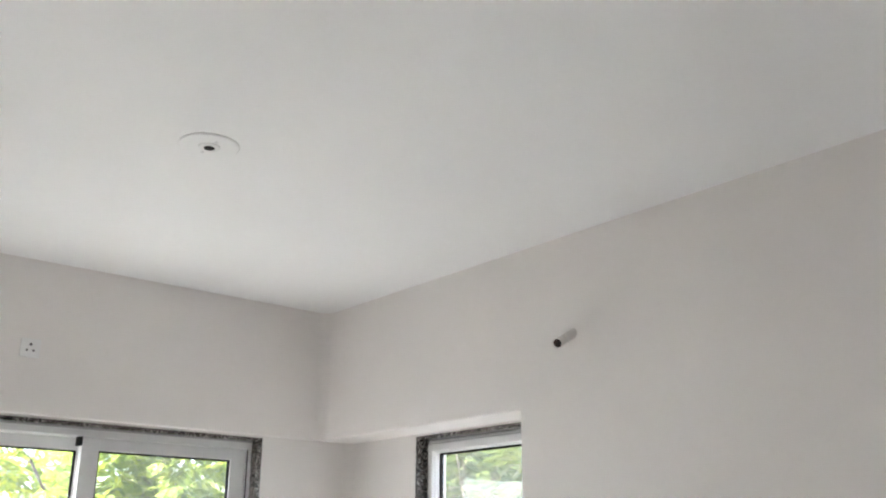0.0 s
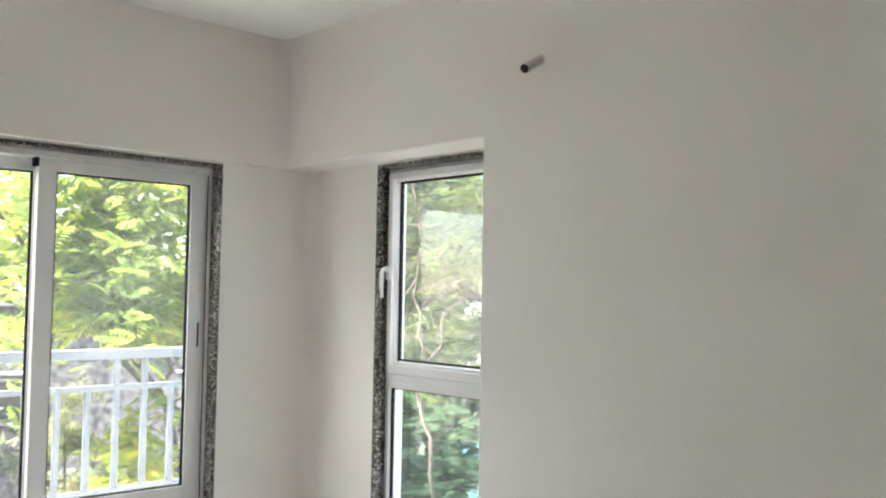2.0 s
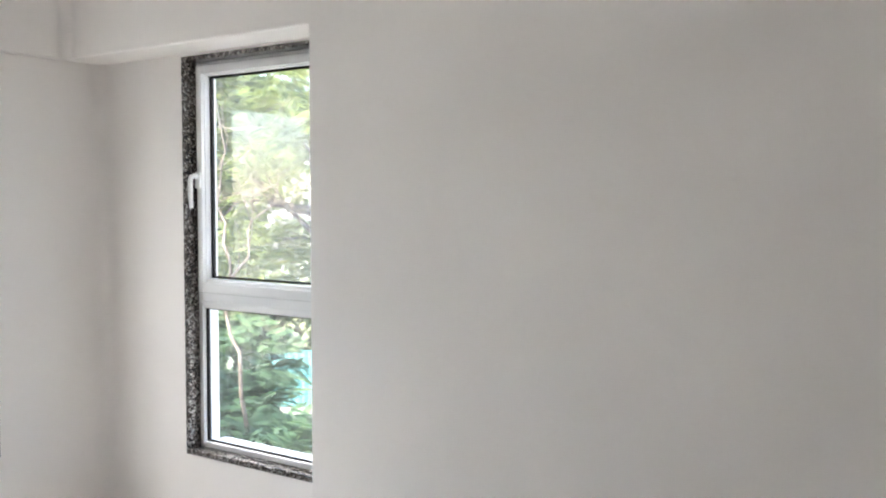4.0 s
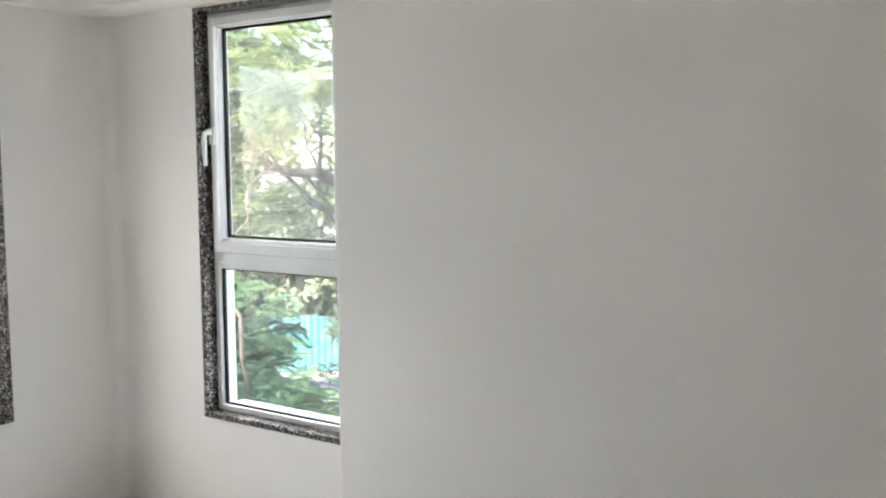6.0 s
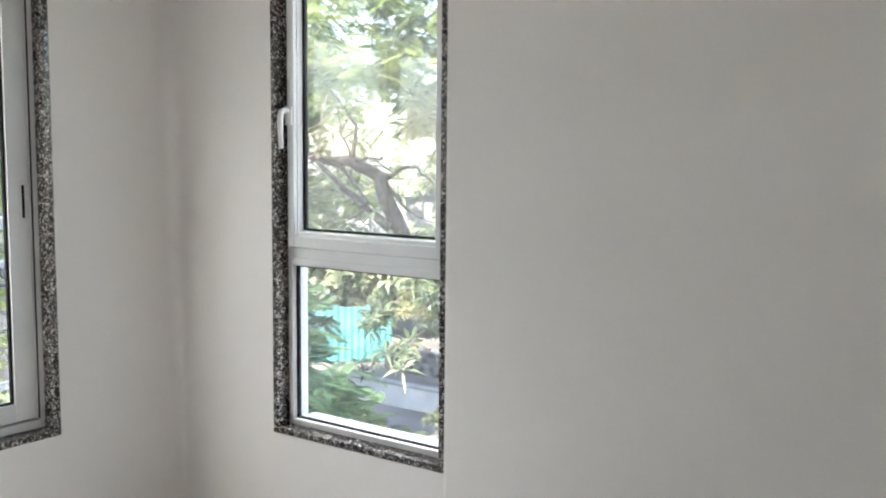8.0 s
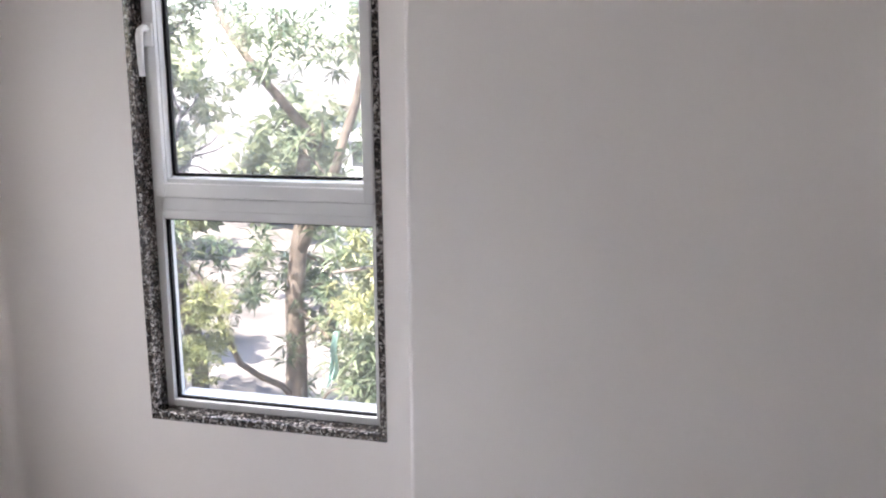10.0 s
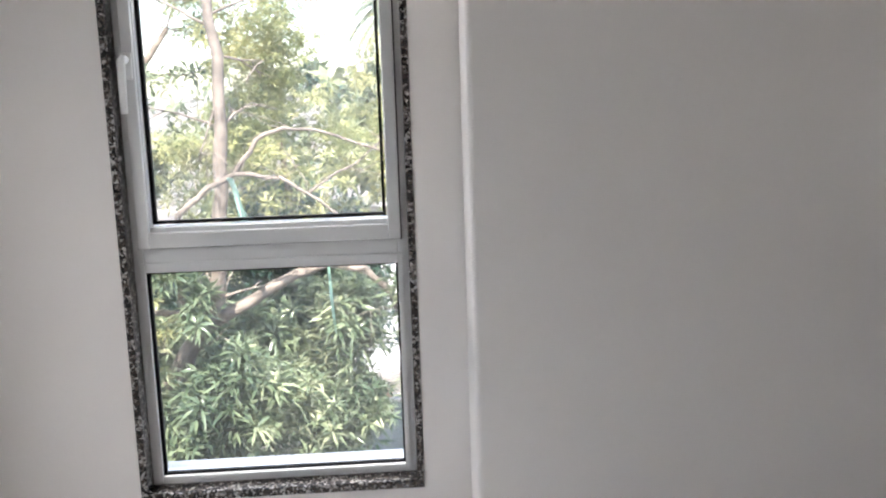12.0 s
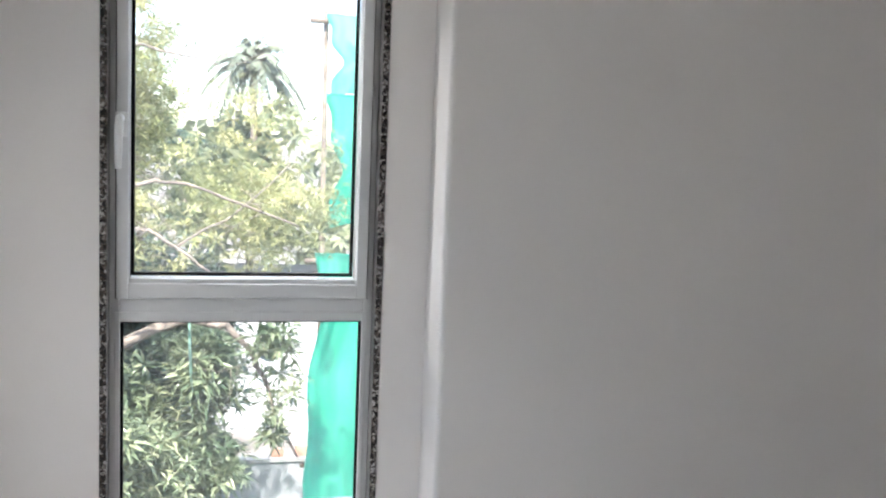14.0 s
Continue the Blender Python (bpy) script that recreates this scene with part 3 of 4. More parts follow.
def tree(label, limbs, twigs, blobs, leaf, mat, bark, size, seed, depth=2, flat=0.5, droop=0.03, gaps=0.48, twig_length=1.0, leafy_twigs=True, fine_blobs=()):
    """limbs: (points, first and last radius). Twigs sprout along the limbs; leaves hang on twig ends and fill the crown's masses."""
    rng = np.random.default_rng(seed)
    t = thing("tree", label, "tree", "garden trees", at=(0, 0, 0))
    bm, tips = bmesh.new(), []
    for points, r0, r1 in limbs:
        fine = [Vector(points[0])]
        for a, b in zip(points, points[1:]):
            for k in (1, 2, 3):
                w = Vector(rng.normal(0, 0.035, 3)) * min(1.0, (Vector(b) - Vector(a)).length / 1.6) if k < 3 else Vector()
                fine.append(Vector(a).lerp(Vector(b), k / 3) + w)
        n = len(fine)
        tube(bm, fine, [(r0 + (r1 - r0) * k / (n - 1)) * rng.uniform(0.92, 1.08) for k in range(n)], 10)
        for k in range(int(twigs * n / 10)):
            i = rng.integers(max(1, n // 3), n)
            way = Vector(rng.normal(0, 1, 3)) + Vector((0, 0, 0.35))
            grow(bm, fine[i], way, max(0.006, r1 * 0.5), twig_length * rng.uniform(0.6, 1.3), depth, rng, tips, droop)
    part("trunk", bm, bark, t, smooth=True)
    places = (tips if leafy_twigs else []) + blob_points(blobs, rng, gaps)
    scatter("crown", leaf, places, rng.uniform(0.65, 1.25, len(places)) * size, mat, t, seed + 1, flat)
    if fine_blobs:
        places = blob_points(fine_blobs, rng, gaps + 0.03, 1.4)
        scatter("crown", leaf, places, rng.uniform(0.35, 0.7, len(places)) * size, SUNLIT_YOUNG, t, seed + 2, flat, "paler young leaves, sunlight and haze put into their colour")
    return t


BROAD_SPRAY = pinnate(8, 0.40, 0.17, 0.055)
SHORT_SPRAY = pinnate(9, 0.36, 0.15, 0.04)
TUFT = whorl(10, 0.26, 0.021, 5)
CLUMP = whorl(8, 0.42, 0.07, 7)

# bright feathery tree beyond the balcony
tree("feathery yellow-green tree with sunlit drooping sprays", [
    ([(-8.0, 3.9, GZ), (-7.9, 3.8, -2.4), (-7.8, 3.3, -0.1), (-7.3, 1.9, 1.5)], 0.08, 0.04),
    ([(-7.8, 3.3, -0.1), (-6.9, 1.7, 1.2), (-6.0, 0.9, 1.7), (-5.2, 0.2, 2.3)], 0.04, 0.012),
    ([(-7.3, 1.9, 1.5), (-6.6, 2.2, 2.2), (-5.9, 2.3, 3.0)], 0.05, 0.02),
    ([(-7.3, 1.9, 1.5), (-7.6, 1.0, 2.4), (-7.4, 0.1, 3.2)], 0.05, 0.02),
    ([(-7.8, 3.3, -0.1), (-6.6, 2.7, 0.7), (-5.4, 2.6, 1.2)], 0.035, 0.012),
    ([(-7.3, 1.9, 1.5), (-6.2, 1.5, 1.62), (-5.2, 1.32, 1.6), (-5.2, 1.08, 1.57), (-5.15, 0.8, 1.52), (-5.0, 0.3, 1.5)], 0.035, 0.010),
    ([(-6.6, 2.2, 2.2), (-5.7, 1.65, 2.1), (-5.4, 1.39, 2.18), (-5.35, 1.22, 2.47), (-5.3, 0.9, 2.8)], 0.028, 0.009),
    ([(-5.4, 1.39, 2.18), (-5.4, 1.61, 2.43), (-5.3, 1.87, 2.7)], 0.018, 0.008)],
    7, [((-6.8, 1.4, 2.0), (1.8, 2.2, 1.1), 430, 0.48), ((-5.5, 1.0, 1.8), (0.5, 1.3, 0.3), 150, 0.48), ((-5.2, 1.2, 1.2), (0.5, 1.2, 0.2), 190, 0.46), ((-5.3, 1.6, 2.4), (0.5, 1.1, 0.25), 110, 0.5), ((-6.4, 2.6, 1.2), (1.1, 0.9, 0.5), 130, 0.42), ((-7.2, 1.0, 3.2), (2.4, 2.6, 0.8), 130),
        ((-6.0, 2.05, -0.25), (0.4, 0.28, 0.7), 100, 0.4), ((-8.2, 0.6, 0.6), (1.0, 1.4, 0.4), 120), ((-8.6, 3.2, 1.2), (1.0, 1.0, 1.0), 200, 0.42)],
    BROAD_SPRAY, FEATHER, BARK, 0.8, 11, 1, 0.38)

# pale shrub in front of the block house
tree("tall pale-leaved shrub in front of a grey house", [
    ([(-9.4, 2.6, GZ), (-9.3, 2.5, -3.2), (-9.1, 2.45, -1.6), (-9.0, 2.4, -0.3)], 0.05, 0.012),
    ([(-9.3, 2.5, -3.2), (-9.0, 2.9, -2.0), (-8.9, 3.1, -1.2)], 0.03, 0.01)],
    6, [((-9.0, 2.4, -0.55), (0.3, 0.3, 0.75), 90, 0.42), ((-9.0, 2.9, -1.5), (0.4, 0.4, 0.5), 60, 0.42)],
    TUFT, SUNLIT_YOUNG, BARK, 0.8, 91, 1, 0.45, 0.02, 0.45, 0.5)

# duller feathery tree with crooked dark limbs
tree("tall feathery tree with crooked dark limbs", [
    ([(-4.7, 9.6, GZ), (-4.8, 9.4, -2.8), (-5.0, 9.3, -1.6), (-4.9, 9.3, -0.7), (-5.0, 9.3, 0.3), (-5.03, 9.3, 1.76), (-5.15, 9.2, 3.2), (-5.0, 9.0, 4.8)], 0.14, 0.06),
    ([(-4.95, 9.3, -0.4), (-5.15, 8.4, 0.1), (-5.22, 8.0, 0.75), (-5.35, 8.0, 1.1), (-5.75, 7.9, 1.3), (-6.2, 8.0, 1.3), (-6.9, 8.0, 1.4), (-7.6, 8.0, 2.1)], 0.13, 0.05),
    ([(-5.2, 8.05, 0.4), (-5.6, 8.0, 0.68), (-6.0, 8.0, 0.9), (-6.7, 7.8, 1.5)], 0.075, 0.03),
    ([(-5.3, 8.0, 1.05), (-4.95, 8.0, 1.22), (-4.7, 8.0, 1.24), (-4.4, 8.0, 1.0)], 0.035, 0.012),
    ([(-5.75, 7.9, 1.3), (-5.6, 7.8, 1.8), (-6.0, 7.6, 2.4)], 0.04, 0.015),
    ([(-5.1, 9.2, 2.6), (-4.6, 8.7, 3.6), (-4.0, 8.4, 4.4)], 0.07, 0.03),
    ([(-7.6, 7.2, GZ), (-7.5, 7.0, -2.0), (-7.3, 6.8, 0.9), (-7.4, 6.7, 3.2)], 0.11, 0.06)],
    4, [((-5.8, 7.4, 3.0), (2.2, 2.4, 1.1), 620), ((-6.9, 6.4, 0.4), (1.2, 1.0, 0.6), 40), ((-6.7, 6.8, 1.8), (1.5, 1.4, 1.0), 50), ((-8.6, 9.6, 1.2), (2.6, 1.0, 1.8), 400, 0.5), ((-4.4, 6.6, 2.7), (1.1, 0.9, 0.6), 260, 0.42), ((-4.6, 6.4, -2.2), (0.9, 0.8, 0.4), 130), ((-7.6, 8.8, 1.8), (1.6, 1.0, 1.4), 200), ((-5.0, 8.8, 4.2), (1.6, 1.6, 0.9), 160),
        ((-5.6, 9.0, 2.0), (1.0, 0.6, 0.55), 130), ((-4.9, 8.6, 2.1), (0.5, 0.5, 0.25), 40), ((-5.3, 7.6, 2.7), (0.9, 0.7, 0.4), 130), ((-6.0, 5.6, 2.6), (1.2, 1.0, 1.0), 200)],
    SHORT_SPRAY, FERNY, BARK, 0.95, 23, 1, 0.36, 0.05, 0.5, 0.8, False)

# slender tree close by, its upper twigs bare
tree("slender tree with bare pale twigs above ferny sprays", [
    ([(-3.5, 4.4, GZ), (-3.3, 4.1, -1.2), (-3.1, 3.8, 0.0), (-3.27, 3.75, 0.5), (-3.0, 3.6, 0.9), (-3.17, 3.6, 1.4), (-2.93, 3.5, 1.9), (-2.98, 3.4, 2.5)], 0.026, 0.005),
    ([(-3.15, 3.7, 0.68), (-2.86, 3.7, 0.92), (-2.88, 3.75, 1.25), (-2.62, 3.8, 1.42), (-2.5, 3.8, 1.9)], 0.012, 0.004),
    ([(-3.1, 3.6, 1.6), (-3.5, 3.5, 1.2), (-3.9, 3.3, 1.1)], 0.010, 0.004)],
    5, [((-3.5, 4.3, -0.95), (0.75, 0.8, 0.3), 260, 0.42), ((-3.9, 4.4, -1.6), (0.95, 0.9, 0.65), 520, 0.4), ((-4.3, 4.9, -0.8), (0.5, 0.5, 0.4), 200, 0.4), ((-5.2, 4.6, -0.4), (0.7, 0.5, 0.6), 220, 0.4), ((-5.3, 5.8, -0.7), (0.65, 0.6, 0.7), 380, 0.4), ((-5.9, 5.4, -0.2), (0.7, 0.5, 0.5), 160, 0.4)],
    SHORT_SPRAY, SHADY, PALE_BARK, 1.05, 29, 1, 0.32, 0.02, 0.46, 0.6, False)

# broad feathery tree filling the view behind the crooked one
tree("broad dense feathery tree in hazy light", [
    ([(-15.2, 12.6, GZ), (-15.0, 12.5, -2.5), (-15.3, 12.4, 0.5), (-15.2, 12.2, 3.5)], 0.22, 0.08),
    ([(-15.1, 12.4, -1.0), (-14.2, 12.2, 0.6), (-13.6, 12.0, 2.4)], 0.1, 0.03),
    ([(-15.2, 12.4, 0.0), (-16.4, 12.0, 1.6), (-17.2, 11.6, 3.4)], 0.1, 0.03)],
    6, [((-15.4, 12.2, 3.4), (2.7, 2.2, 3.2), 1500, 0.4), ((-16.2, 11.6, 0.2), (2.2, 1.6, 1.6), 700, 0.4), ((-12.9, 12.0, 1.4), (1.7, 1.2, 2.4), 1300, 0.4), ((-10.2, 11.5, 3.0), (1.2, 0.9, 1.2), 300, 0.42)],
    SHORT_SPRAY, FERNY, BARK, 1.5, 83, 1, 0.42, 0.03, 0.42, 1.4, False)

# long-leaved tree opposite the casement
tree("dense long-leaved tree with pale forked limbs", [
    ([(-2.1, 8.8, GZ), (-1.75, 8.3, -3.6), (-1.45, 8.0, -2.4), (-1.2, 7.7, -1.6), (-0.9, 7.6, -1.1), (-0.58, 7.3, -0.6), (-0.5, 7.2, 0.2), (-0.41, 7.2, 1.1), (-0.46, 7.2, 2.2), (-0.6, 7.4, 4.2)], 0.15, 0.04),
    ([(-0.95, 7.55, -1.0), (-0.9, 7.0, -0.2), (-0.78, 6.7, 0.34), (-0.49, 6.7, 0.59), (-0.23, 6.7, 0.71), (0.19, 6.7, 0.66), (0.44, 6.7, 0.5), (0.78, 6.7, 0.25)], 0.038, 0.012),
    ([(-0.23, 6.7, 0.71), (-0.02, 6.8, 1.02), (0.24, 6.8, 1.12), (0.54, 6.8, 1.09), (1.05, 6.8, 0.91), (1.6, 6.9, 0.7)], 0.026, 0.009),
    ([(-0.9, 7.6, -1.1), (-0.53, 7.6, -0.83), (-0.14, 7.6, -0.62), (0.2, 7.6, -0.44), (0.54, 7.6, -0.35), (0.92, 7.6, -0.41), (1.19, 7.6, -0.71), (1.38, 7.6, -1.15), (1.7, 7.7, -1.9)], 0.075, 0.014),
    ([(-0.7, 7.4, -0.8), (-1.2, 7.2, -0.7), (-1.7, 7.0, -0.75)], 0.04, 0.015),
    ([(-0.46, 7.2, 2.2), (0.07, 7.3, 2.41), (0.6, 7.3, 2.31), (0.9, 7.3, 2.2)], 0.016, 0.005),
    ([(-0.45, 7.2, 2.1), (-0.91, 7.3, 2.35), (-1.3, 7.4, 2.7)], 0.016, 0.005),
    ([(0.44, 6.7, 0.5), (0.9, 6.9, 0.75), (1.5, 7.1, 1.3)], 0.014, 0.005)],
    5, [((-0.45, 8.6, -1.75), (0.95, 0.8, 0.8), 700), ((-0.2, 7.3, -2.2), (1.15, 0.5, 0.95), 460), ((-0.2, 8.3, -3.2), (1.3, 0.9, 0.9), 420), ((-1.9, 7.8, -0.5), (0.6, 0.6, 0.5), 80),
        ((1.45, 7.6, -1.3), (0.35, 0.3, 0.6), 40), ((1.4, 7.45, -0.6), (0.22, 0.1, 0.22), 26, 0.3), ((-1.5, 8.7, -2.5), (0.6, 0.6, 0.95), 260), ((0.7, 8.7, -1.4), (0.6, 0.6, 0.9), 130), ((0.75, 8.3, -1.0), (0.4, 0.4, 0.5), 110, 0.4), ((0.5, 8.2, -2.1), (0.6, 0.5, 0.6), 320, 0.3), ((0.72, 8.0, -1.15), (0.26, 0.25, 0.55), 150, 0.34), ((-0.5, 8.0, -1.7), (0.75, 0.4, 0.8), 330, 0.42), ((-1.25, 7.2, -1.9), (0.5, 0.25, 0.6), 200), ((-1.0, 6.9, -0.6), (0.36, 0.25, 0.4), 70, 0.46), ((-0.35, 6.9, -1.5), (0.5, 0.25, 0.5), 120, 0.5), ((-1.5, 7.9, -1.6), (0.45, 0.4, 0.8), 170)],
    TUFT, MANGO, GREY_BARK, 1.0, 37, 1, 0.45, 0.02, 0.45, 0.5, False,
    [((0.3, 8.1, 0.7), (1.5, 0.9, 0.75), 760), ((0.5, 9.6, 1.4), (1.9, 0.6, 0.8), 420), ((-0.7, 8.9, 2.6), (0.7, 0.6, 0.8), 220), ((-0.1, 8.2, 2.2), (0.5, 0.7, 1.0), 700, 0.36), ((1.6, 8.9, 0.6), (1.1, 0.8, 0.7), 330), ((-0.9, 8.3, 0.6), (0.7, 0.6, 0.6), 160), ((-1.3, 6.9, -0.8), (0.35, 0.2, 0.6), 80)])

# deep green tree behind it, shade of the crown's depth put into its leaves
tree("deep green tree behind another, shade put into its leaf colour", [
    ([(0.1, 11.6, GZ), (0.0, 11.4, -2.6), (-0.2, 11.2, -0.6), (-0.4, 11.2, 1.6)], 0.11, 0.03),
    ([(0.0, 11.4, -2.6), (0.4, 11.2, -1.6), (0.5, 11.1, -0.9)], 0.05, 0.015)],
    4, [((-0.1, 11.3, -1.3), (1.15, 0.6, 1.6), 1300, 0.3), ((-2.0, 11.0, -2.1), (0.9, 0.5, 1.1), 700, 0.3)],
    TUFT, DEEP_SHADE, BARK, 1.2, 61, 1, 0.45, 0.02, 0.46, 0.6)

tree("leafy tree with a thick leaning trunk", [
    ([(-3.4, 9.6, GZ), (-3.3, 9.4, -3.2), (-3.0, 9.0, -1.0), (-2.7, 8.8, 0.6)], 0.2, 0.09),
    ([(-3.0, 9.0, -1.0), (-2.3, 8.7, 0.2), (-1.9, 8.6, 1.3), (-1.2, 8.8, 2.2)], 0.09, 0.03),
    ([(-2.7, 8.8, 0.6), (-3.4, 8.5, 1.6), (-4.0, 8.5, 2.6)], 0.07, 0.03),
    ([(-3.3, 9.4, -3.2), (-3.5, 8.2, -2.3), (-3.6, 7.5, -1.0), (-4.2, 7.5, -0.4), (-4.9, 7.5, -0.6)], 0.05, 0.008)],
    8, [((-2.8, 9.2, 2.2), (1.3, 0.9, 1.0), 130), ((-3.2, 9.4, -1.8), (0.7, 0.6, 0.8), 110), ((-2.3, 9.6, -3.4), (1.0, 0.7, 0.9), 130)],
    TUFT, MANGO, PALE_BARK, 1.05, 51, 1, 0.45, 0.02, 0.48, 0.7, True, [((-3.6, 7.5, -1.6), (0.35, 0.35, 0.75), 260), ((-4.2, 7.5, -0.6), (0.5, 0.3, 0.3), 110), ((-4.9, 7.5, -0.75), (0.4, 0.3, 0.25), 50)])


def palm(x, y, top, seed):
    rng = np.random.default_rng(seed)
    t = thing("palm_tree", "tall palm with drooping fronds against the sky", "palm tree", "", at=(x, y, GZ))
    h = top - GZ
    bm = bmesh.new()
    n = 16
    tube(bm, [(0.25 * math.sin(k / n * 2.2), 0.1 * k / n, h * k / n) for k in range(n + 1)], [0.13 - 0.05 * k / n + 0.012 * (k % 2) for k in range(n + 1)], 10)
    part("trunk", bm, GREY_BARK, t, smooth=True)
    cx, cy = 0.25 * math.sin(2.2), 0.1
    for k in range(46):
        a, up, l = k * 2.4 + rng.uniform(-0.4, 0.4), rng.uniform(-0.8, 1.5), rng.uniform(1.2, 1.9)
        c, s = math.cos(a), math.sin(a)
        bm = bmesh.new()
        mid = [(l * u * math.cos(up) * (1 - 0.2 * u), l * (u * math.sin(up) - 0.62 * u * u)) for u in (i / 12 for i in range(13))]
        for (r0, z0), (r1, z1) in zip(mid, mid[1:]):
            for side in (-1, 1):
                for q in (0.0, 0.5):
                    r, z, w = r0 + (r1 - r0) * q, z0 + (z1 - z0) * q, rng.uniform(0.18, 0.34) * (1 - 0.5 * r0 / l)
                    p = [(r, 0, z), (r + 0.06, side * w * 0.6, z - 0.08), (r + 0.1, side * w, z - 0.2), (r + 0.11, side * 0.02, z - 0.03)]
                    bm.faces.new([bm.verts.new((cx + px * c - py * s, cy + px * s + py * c, h + pz)) for px, py, pz in p])
        data = bpy.data.meshes.new("frond")
        bm.to_mesh(data)
        bm.free()
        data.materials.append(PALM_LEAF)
        ob = new("frond", data)
        ob.parent = t
    return t


palm(1.5, 24.0, 3.7, 3)


# ---- ground, far greenery, buildings, clutter below ----
bm = bmesh.new()
bmesh.ops.create_grid(bm, x_segments=8, y_segments=8, size=1500, matrix=Matrix.Translation((0, 0, GZ)))
solid("ground", bm, GROUND, "dusty sunlit ground of the yard", "ground")

rng = np.random.default_rng(77)
far = []
for k in range(64):
    a = radians(rng.uniform(-22, 92))
    d = rng.uniform(24, 42)
    if 0.22 < a < 0.40:
        d = rng.uniform(34, 44)
    if 0.48 < a < 0.68:
        d = rng.uniform(42, 50)
    c = (2 - d * math.sin(a), d * math.cos(a) - 2, rng.uniform(-3.6, 0.9))
    r = rng.uniform(1.8, 3.2)
    far += blob_points([(c, (r, r, r * rng.uniform(0.7, 1.1)), 150)], rng, 0.42, 0.5)
for k in range(12):
    a, d = radians(rng.uniform(56, 78)), rng.uniform(13, 19)
    r = rng.uniform(0.7, 1.3)
    far += blob_points([((3.8 - d * math.sin(a), d * math.cos(a) - 2.4, GZ + r * rng.uniform(0.8, 1.8)), (r, r, r), 110)], rng, 0.42, 0.8)
for k in range(16):
    u = k / 15
    r = rng.uniform(1.1, 1.9)
    far += blob_points([((-25.0 + 9.0 * u, 23.0 + 5.0 * u, GZ + r * rng.uniform(1.0, 2.0)), (r, r, r), 130)], rng, 0.4, 0.6)
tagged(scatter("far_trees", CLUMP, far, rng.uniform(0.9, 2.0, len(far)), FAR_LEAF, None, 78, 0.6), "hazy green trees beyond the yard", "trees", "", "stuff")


def house(label, x, y, turn, w, d, top, wall_mat, windows, parapet=0.25, awning=None):
    """A plain flat-roofed house; windows: (place along the front, sill height, width, height)."""
    hs = thing("house", label, "house", "houses beyond the yard", at=(x, y, GZ))
    hs.rotation_euler = (0, 0, radians(turn))
    h = top - GZ
    bm = bmesh.new()
    box(bm, -w / 2, w / 2, 0, d, 0, h)
    part("wall", bm, wall_mat, hs)
    bm = bmesh.new()
    box(bm, -w / 2 - 0.3, w / 2 + 0.3, -0.35, d + 0.3, h + 0.002, h + 0.14, 0.01)
    box(bm, -w / 2 - 0.1, w / 2 + 0.1, -0.1, 0.05, h + 0.142, h + 0.142 + parapet, 0.01)
    part("roof", bm, ROOFING, hs)
    for u, z, ww, hh in windows:
        bm = bmesh.new()
        ring_bars(bm, "x", u - ww / 2, u + ww / 2, z, z + hh, -0.05, 0.02, 0.06, 0.06, 0.06, 0.06, 0.004)
        win = part("window", bm, LIME, hs)
        bm = bmesh.new()
        box(bm, u - ww / 2 + 0.06, u + ww / 2 - 0.06, -0.012, -0.004, z + 0.06, z + hh - 0.06)
        part("pane", bm, DARK_PANE, win)
        bm = bmesh.new()
        box(bm, u - ww / 2 - 0.15, u + ww / 2 + 0.15, -0.4, -0.002, z + hh + 0.12, z + hh + 0.19, 0.01)
        part("sunshade", bm, LIME, win)
    if awning:
        u, z = awning
        bm = bmesh.new()
        prism(bm, [(u - 0.3, -0.02), (u - 0.3, -0.9), (u + 0.3, -0.9), (u + 0.3, -0.02)], z, z + 0.03)
        for v in bm.verts:
            v.co.z += 0.55 * (0.9 + v.co.y) - 0.12 * math.cos(6 * v.co.x) * (v.co.y < -0.5)
        part("awning", bm, RED, hs, "sagging red cloth awning")
    return hs


house("whitewashed house with a small dark window", -7.6, 26.0, 12, 3.4, 5, -0.1, LIME, [(-0.75, 3.75, 0.75, 0.8), (1.1, 3.75, 0.75, 0.8), (0.2, 1.0, 0.8, 1.1)])
house("grey cement house behind the trees", -22.6, 32.6, 35, 5.2, 5, -0.15, CEMENT, [(-1.9, 1.2, 1.0, 1.0)])
house("grey block house beyond the balcony", -20.5, 9.0, 66, 11.0, 6, 0.9, PEELING, [(-3.6, 3.4, 1.0, 1.2), (1.4, 3.4, 1.0, 1.2), (3.8, 3.4, 1.0, 1.2), (-2.4, 0.8, 1.0, 1.2), (2.4, 0.8, 1.0, 1.2)], 0.25, (-1.6, 1.5))
house("low white house in glaring sun", 2.6, 20.5, -4, 6.0, 5, -2.2, LIME, [(1.9, 1.4, 0.9, 1.1)])


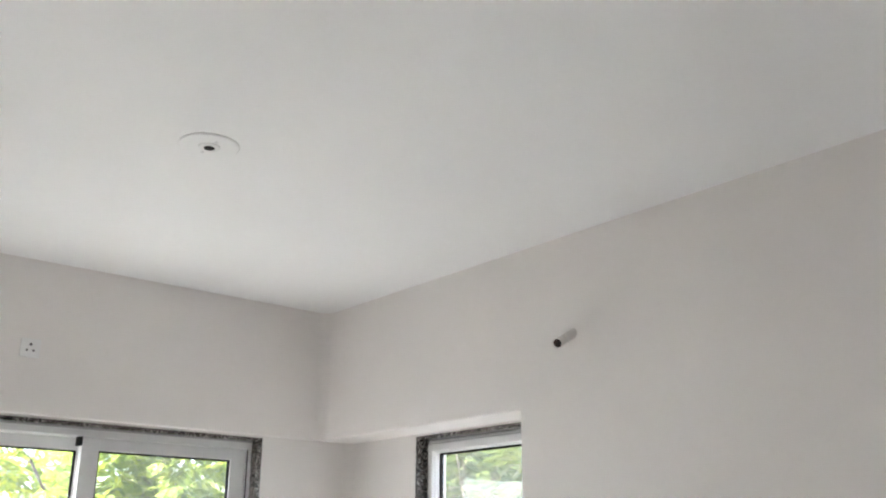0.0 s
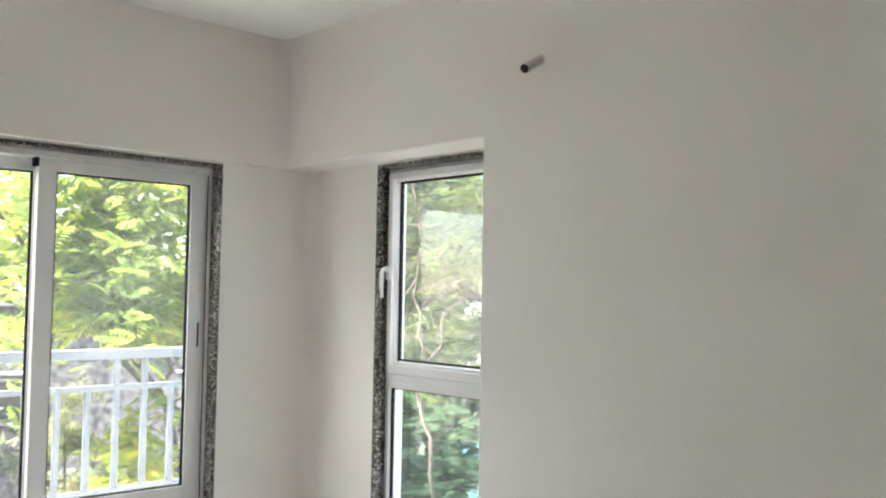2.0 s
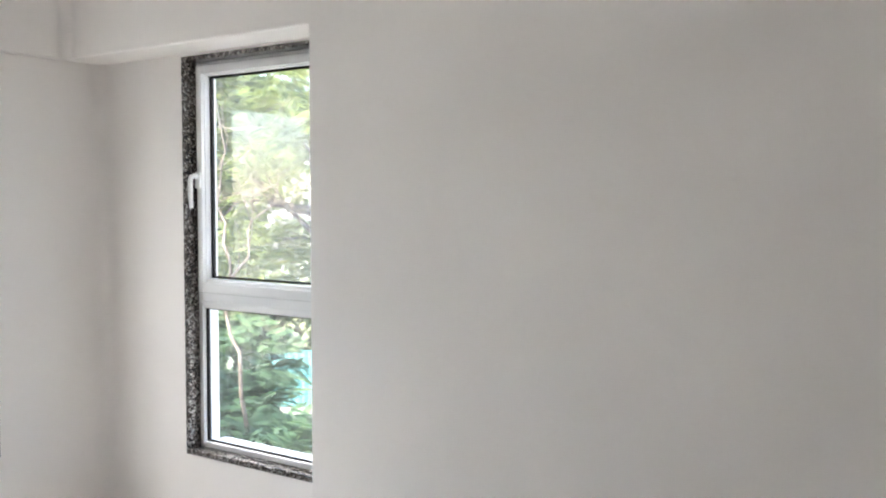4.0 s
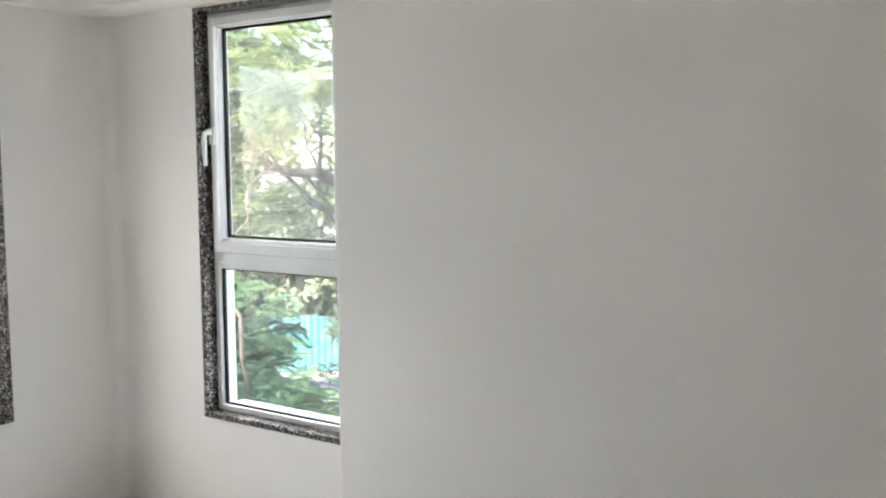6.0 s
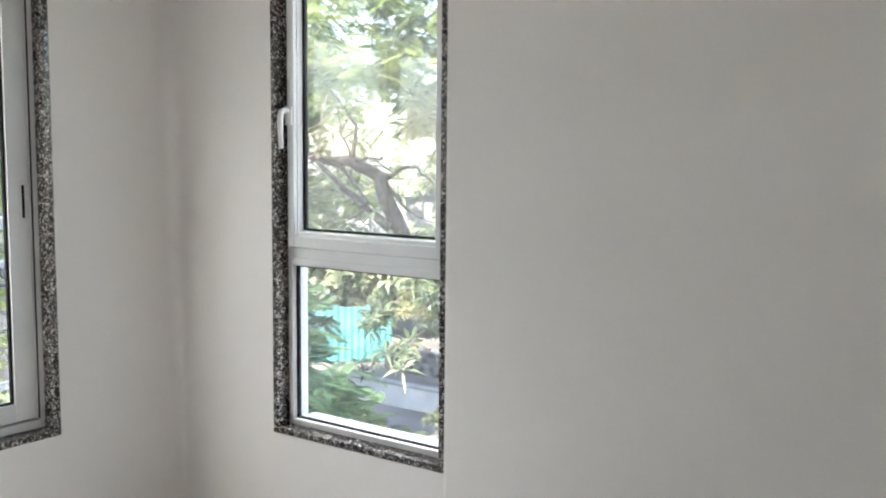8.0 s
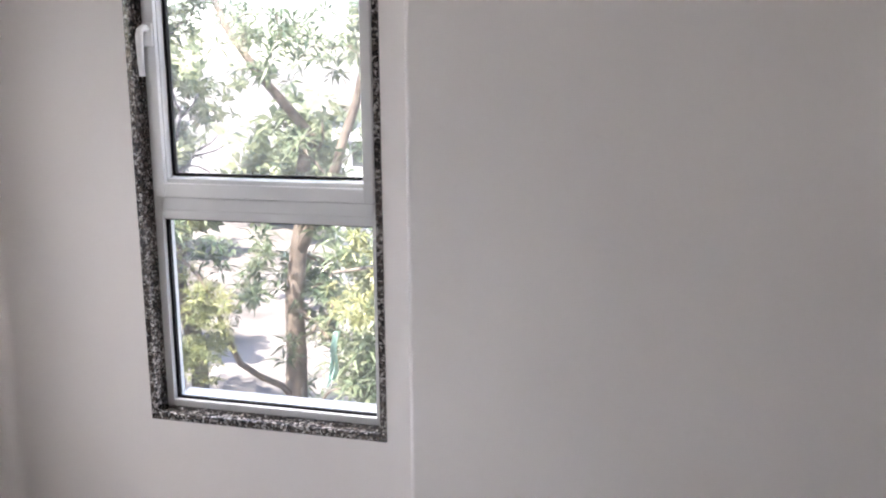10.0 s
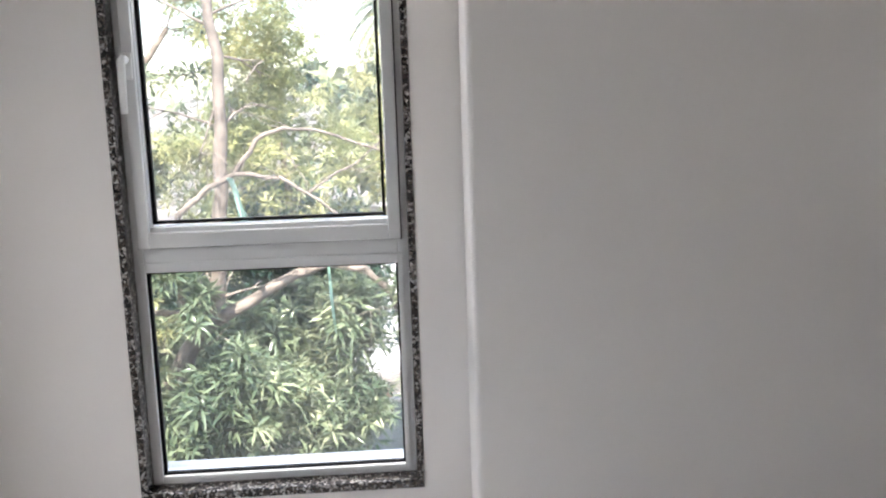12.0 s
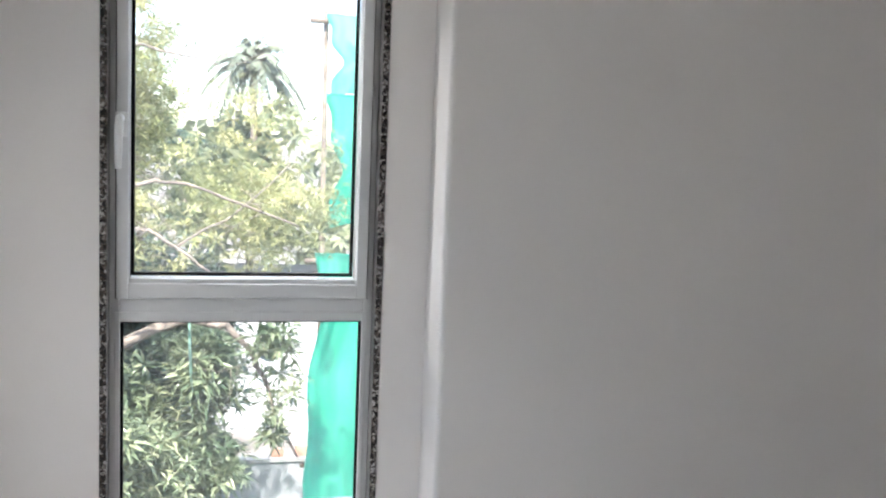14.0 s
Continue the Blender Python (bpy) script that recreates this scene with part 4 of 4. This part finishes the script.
def sheet_fence():
    f = thing("sheet_fence", "cyan corrugated metal sheet fence", "fence", at=(-20.6, 18.9, GZ))
    f.rotation_euler = (0, 0, radians(39.7))
    for k in range(6):
        bm = bmesh.new()
        n = 16
        low = [bm.verts.new((0.9 * k + 0.056 * i, 0.025 * math.sin(i * 1.57), 0.05)) for i in range(n + 1)]
        high = [bm.verts.new((0.9 * k + 0.056 * i, 0.025 * math.sin(i * 1.57), 1.9 + 0.06 * (k % 2))) for i in range(n + 1)]
        for i in range(n):
            bm.faces.new((low[i], low[i + 1], high[i + 1], high[i]))
        bmesh.ops.solidify(bm, geom=bm.faces[:], thickness=0.004)
        part("sheet", bm, CYAN, f)
        bm = bmesh.new()
        box(bm, 0.9 * k - 0.03, 0.9 * k + 0.03, 0.05, 0.11, 0, 1.85, 0.004)
        part("post", bm, ROOFING, f)


sheet_fence()


def low_wall(label, x0, x1, y, height, mat, brick):
    w = thing("yard_wall", label, "wall", "yard walls", at=(x0, y, GZ))
    bm = bmesh.new()
    box(bm, 0, x1 - x0, 0, 0.22, 0, height)
    part("wall", bm, mat, w)
    bm = bmesh.new()
    box(bm, -0.04, x1 - x0 + 0.04, -0.04, 0.26, height + 0.001, height + 0.07, 0.008)
    part("coping", bm, CEMENT, w)
    if brick:
        u = 0.3
        while u < x1 - x0 - 0.3:
            bm = bmesh.new()
            box(bm, u, u + 0.22, 0.04, 0.15, height + 0.072, height + 0.072 + random.choice((0.07, 0.14, 0.21)), 0.006)
            part("brick", bm, BRICK, w, "loose red brick")
            u += random.uniform(0.4, 1.1)
    return w


low_wall("low brick-topped yard wall in the sun", 0.6, 4.4, 14.4, 1.35, OUTER, True)
low_wall("low peeling yard wall", -16.0, -12.4, 21.4, 0.75, PEELING, True)
low_wall("low whitewashed yard wall beside the path", -14.9, -11.4, 18.0, 0.6, LIME, False)


def net(label, x0, x1, y, z0, z1, seed, mat=NETTING, slant=0.0):
    """A hanging sheet of scaffold netting with folds."""
    rng = np.random.default_rng(seed)
    bm = bmesh.new()
    nu, nv = 22, 36
    ph = rng.uniform(0, 6, 4)
    grid = []
    for j in range(nv + 1):
        v = j / nv
        row = []
        for i in range(nu + 1):
            u = i / nu
            fold = min(1.0, 3 * (x1 - x0)) * 0.10 * math.sin(9 * u + ph[0] + 1.5 * v) + 0.05 * math.sin(23 * u + ph[1] - 3 * v) + 0.06 * math.sin(5 * v + ph[2])
            edge = min(1.0, x1 - x0) * (0.10 * math.sin(7 * v + ph[3]) + 0.05 * math.sin(17 * v))
            row.append(bm.verts.new((x0 + (x1 - x0) * u + edge * (1 - u) + slant * (1 - v), y + fold, z0 + (z1 - z0) * v + 0.12 * math.sin(6 * u + ph[1]) * (1 - v))))
        grid.append(row)
    for a, b in zip(grid, grid[1:]):
        for i in range(nu):
            bm.faces.new((a[i], a[i + 1], b[i + 1], b[i]))
    bmesh.ops.solidify(bm, geom=bm.faces[:], thickness=0.006)
    return solid("safety_net", bm, mat, label, "netting", "", True)


net("green scaffold netting hanging in folds", 2.27, 3.6, 12.0, GZ + 0.3, -0.15, 5)
net("torn green scaffold netting under a beam", 2.52, 3.6, 12.1, 0.2, 2.3, 8)
net("pale upper sheet of scaffold netting, haze in its colour", 2.5, 3.6, 12.16, 2.2, 3.5, 8, PALE_NET)
net("thin faded strip of netting caught in the tree", -0.29, -0.255, 6.62, 0.22, 0.68, 9, FADED_NET, 0.14)
net("thin faded strip of netting caught in the tree", 0.535, 0.56, 7.52, -1.0, -0.37, 12, FADED_NET, 0.03)

net("shred of bleached green netting tangled among twigs", -1.66, -1.60, 6.94, -1.92, -1.38, 41, FADED_NET, -0.12)


def scaffold():
    s = thing("scaffold", "bamboo scaffold poles behind green netting", "scaffold", at=(2.9, 12.4, GZ))
    for x in (-0.5, 0.7):
        bm = bmesh.new()
        tube(bm, [(x, 0, 0), (x + 0.03, 0, 4.5), (x, 0, 9.2)], [0.05, 0.045, 0.04], 8)
        part("pole", bm, PALE_BARK, s, smooth=True)
    for z in (2.0, 5.3, 9.0):
        bm = bmesh.new()
        tube(bm, [(-0.75, -0.1, z), (0.9, -0.1, z + 0.02)], [0.04, 0.04], 8)
        part("crossbar", bm, PALE_BARK, s, smooth=True)


scaffold()


def cloth_bag():
    """A limp bag slung over a branch."""
    b = thing("cloth_bag", "faded blue-grey cloth bag hanging among leaves", "bag", at=(1.38, 7.62, -0.36))
    bm = bmesh.new()
    turned(bm, [(0.03, -0.06), (0.07, -0.10), (0.10, -0.2), (0.12, -0.32), (0.10, -0.42), (0.04, -0.45)], 18)
    for v in bm.verts:
        k = 1 + 0.22 * noise.noise(v.co * 14)
        v.co.x, v.co.y = v.co.x * k, v.co.y * k * 0.55
    part("sack", bm, BLUE, b, smooth=True)
    bm = bmesh.new()
    tube(bm, [(-0.03, 0, -0.07), (-0.035, 0.0, 0.0), (0.0, 0.03, 0.035), (0.035, 0.0, 0.0), (0.03, 0, -0.07)], [0.008] * 5, 6)
    part("strap", bm, BLUE, b)


cloth_bag()
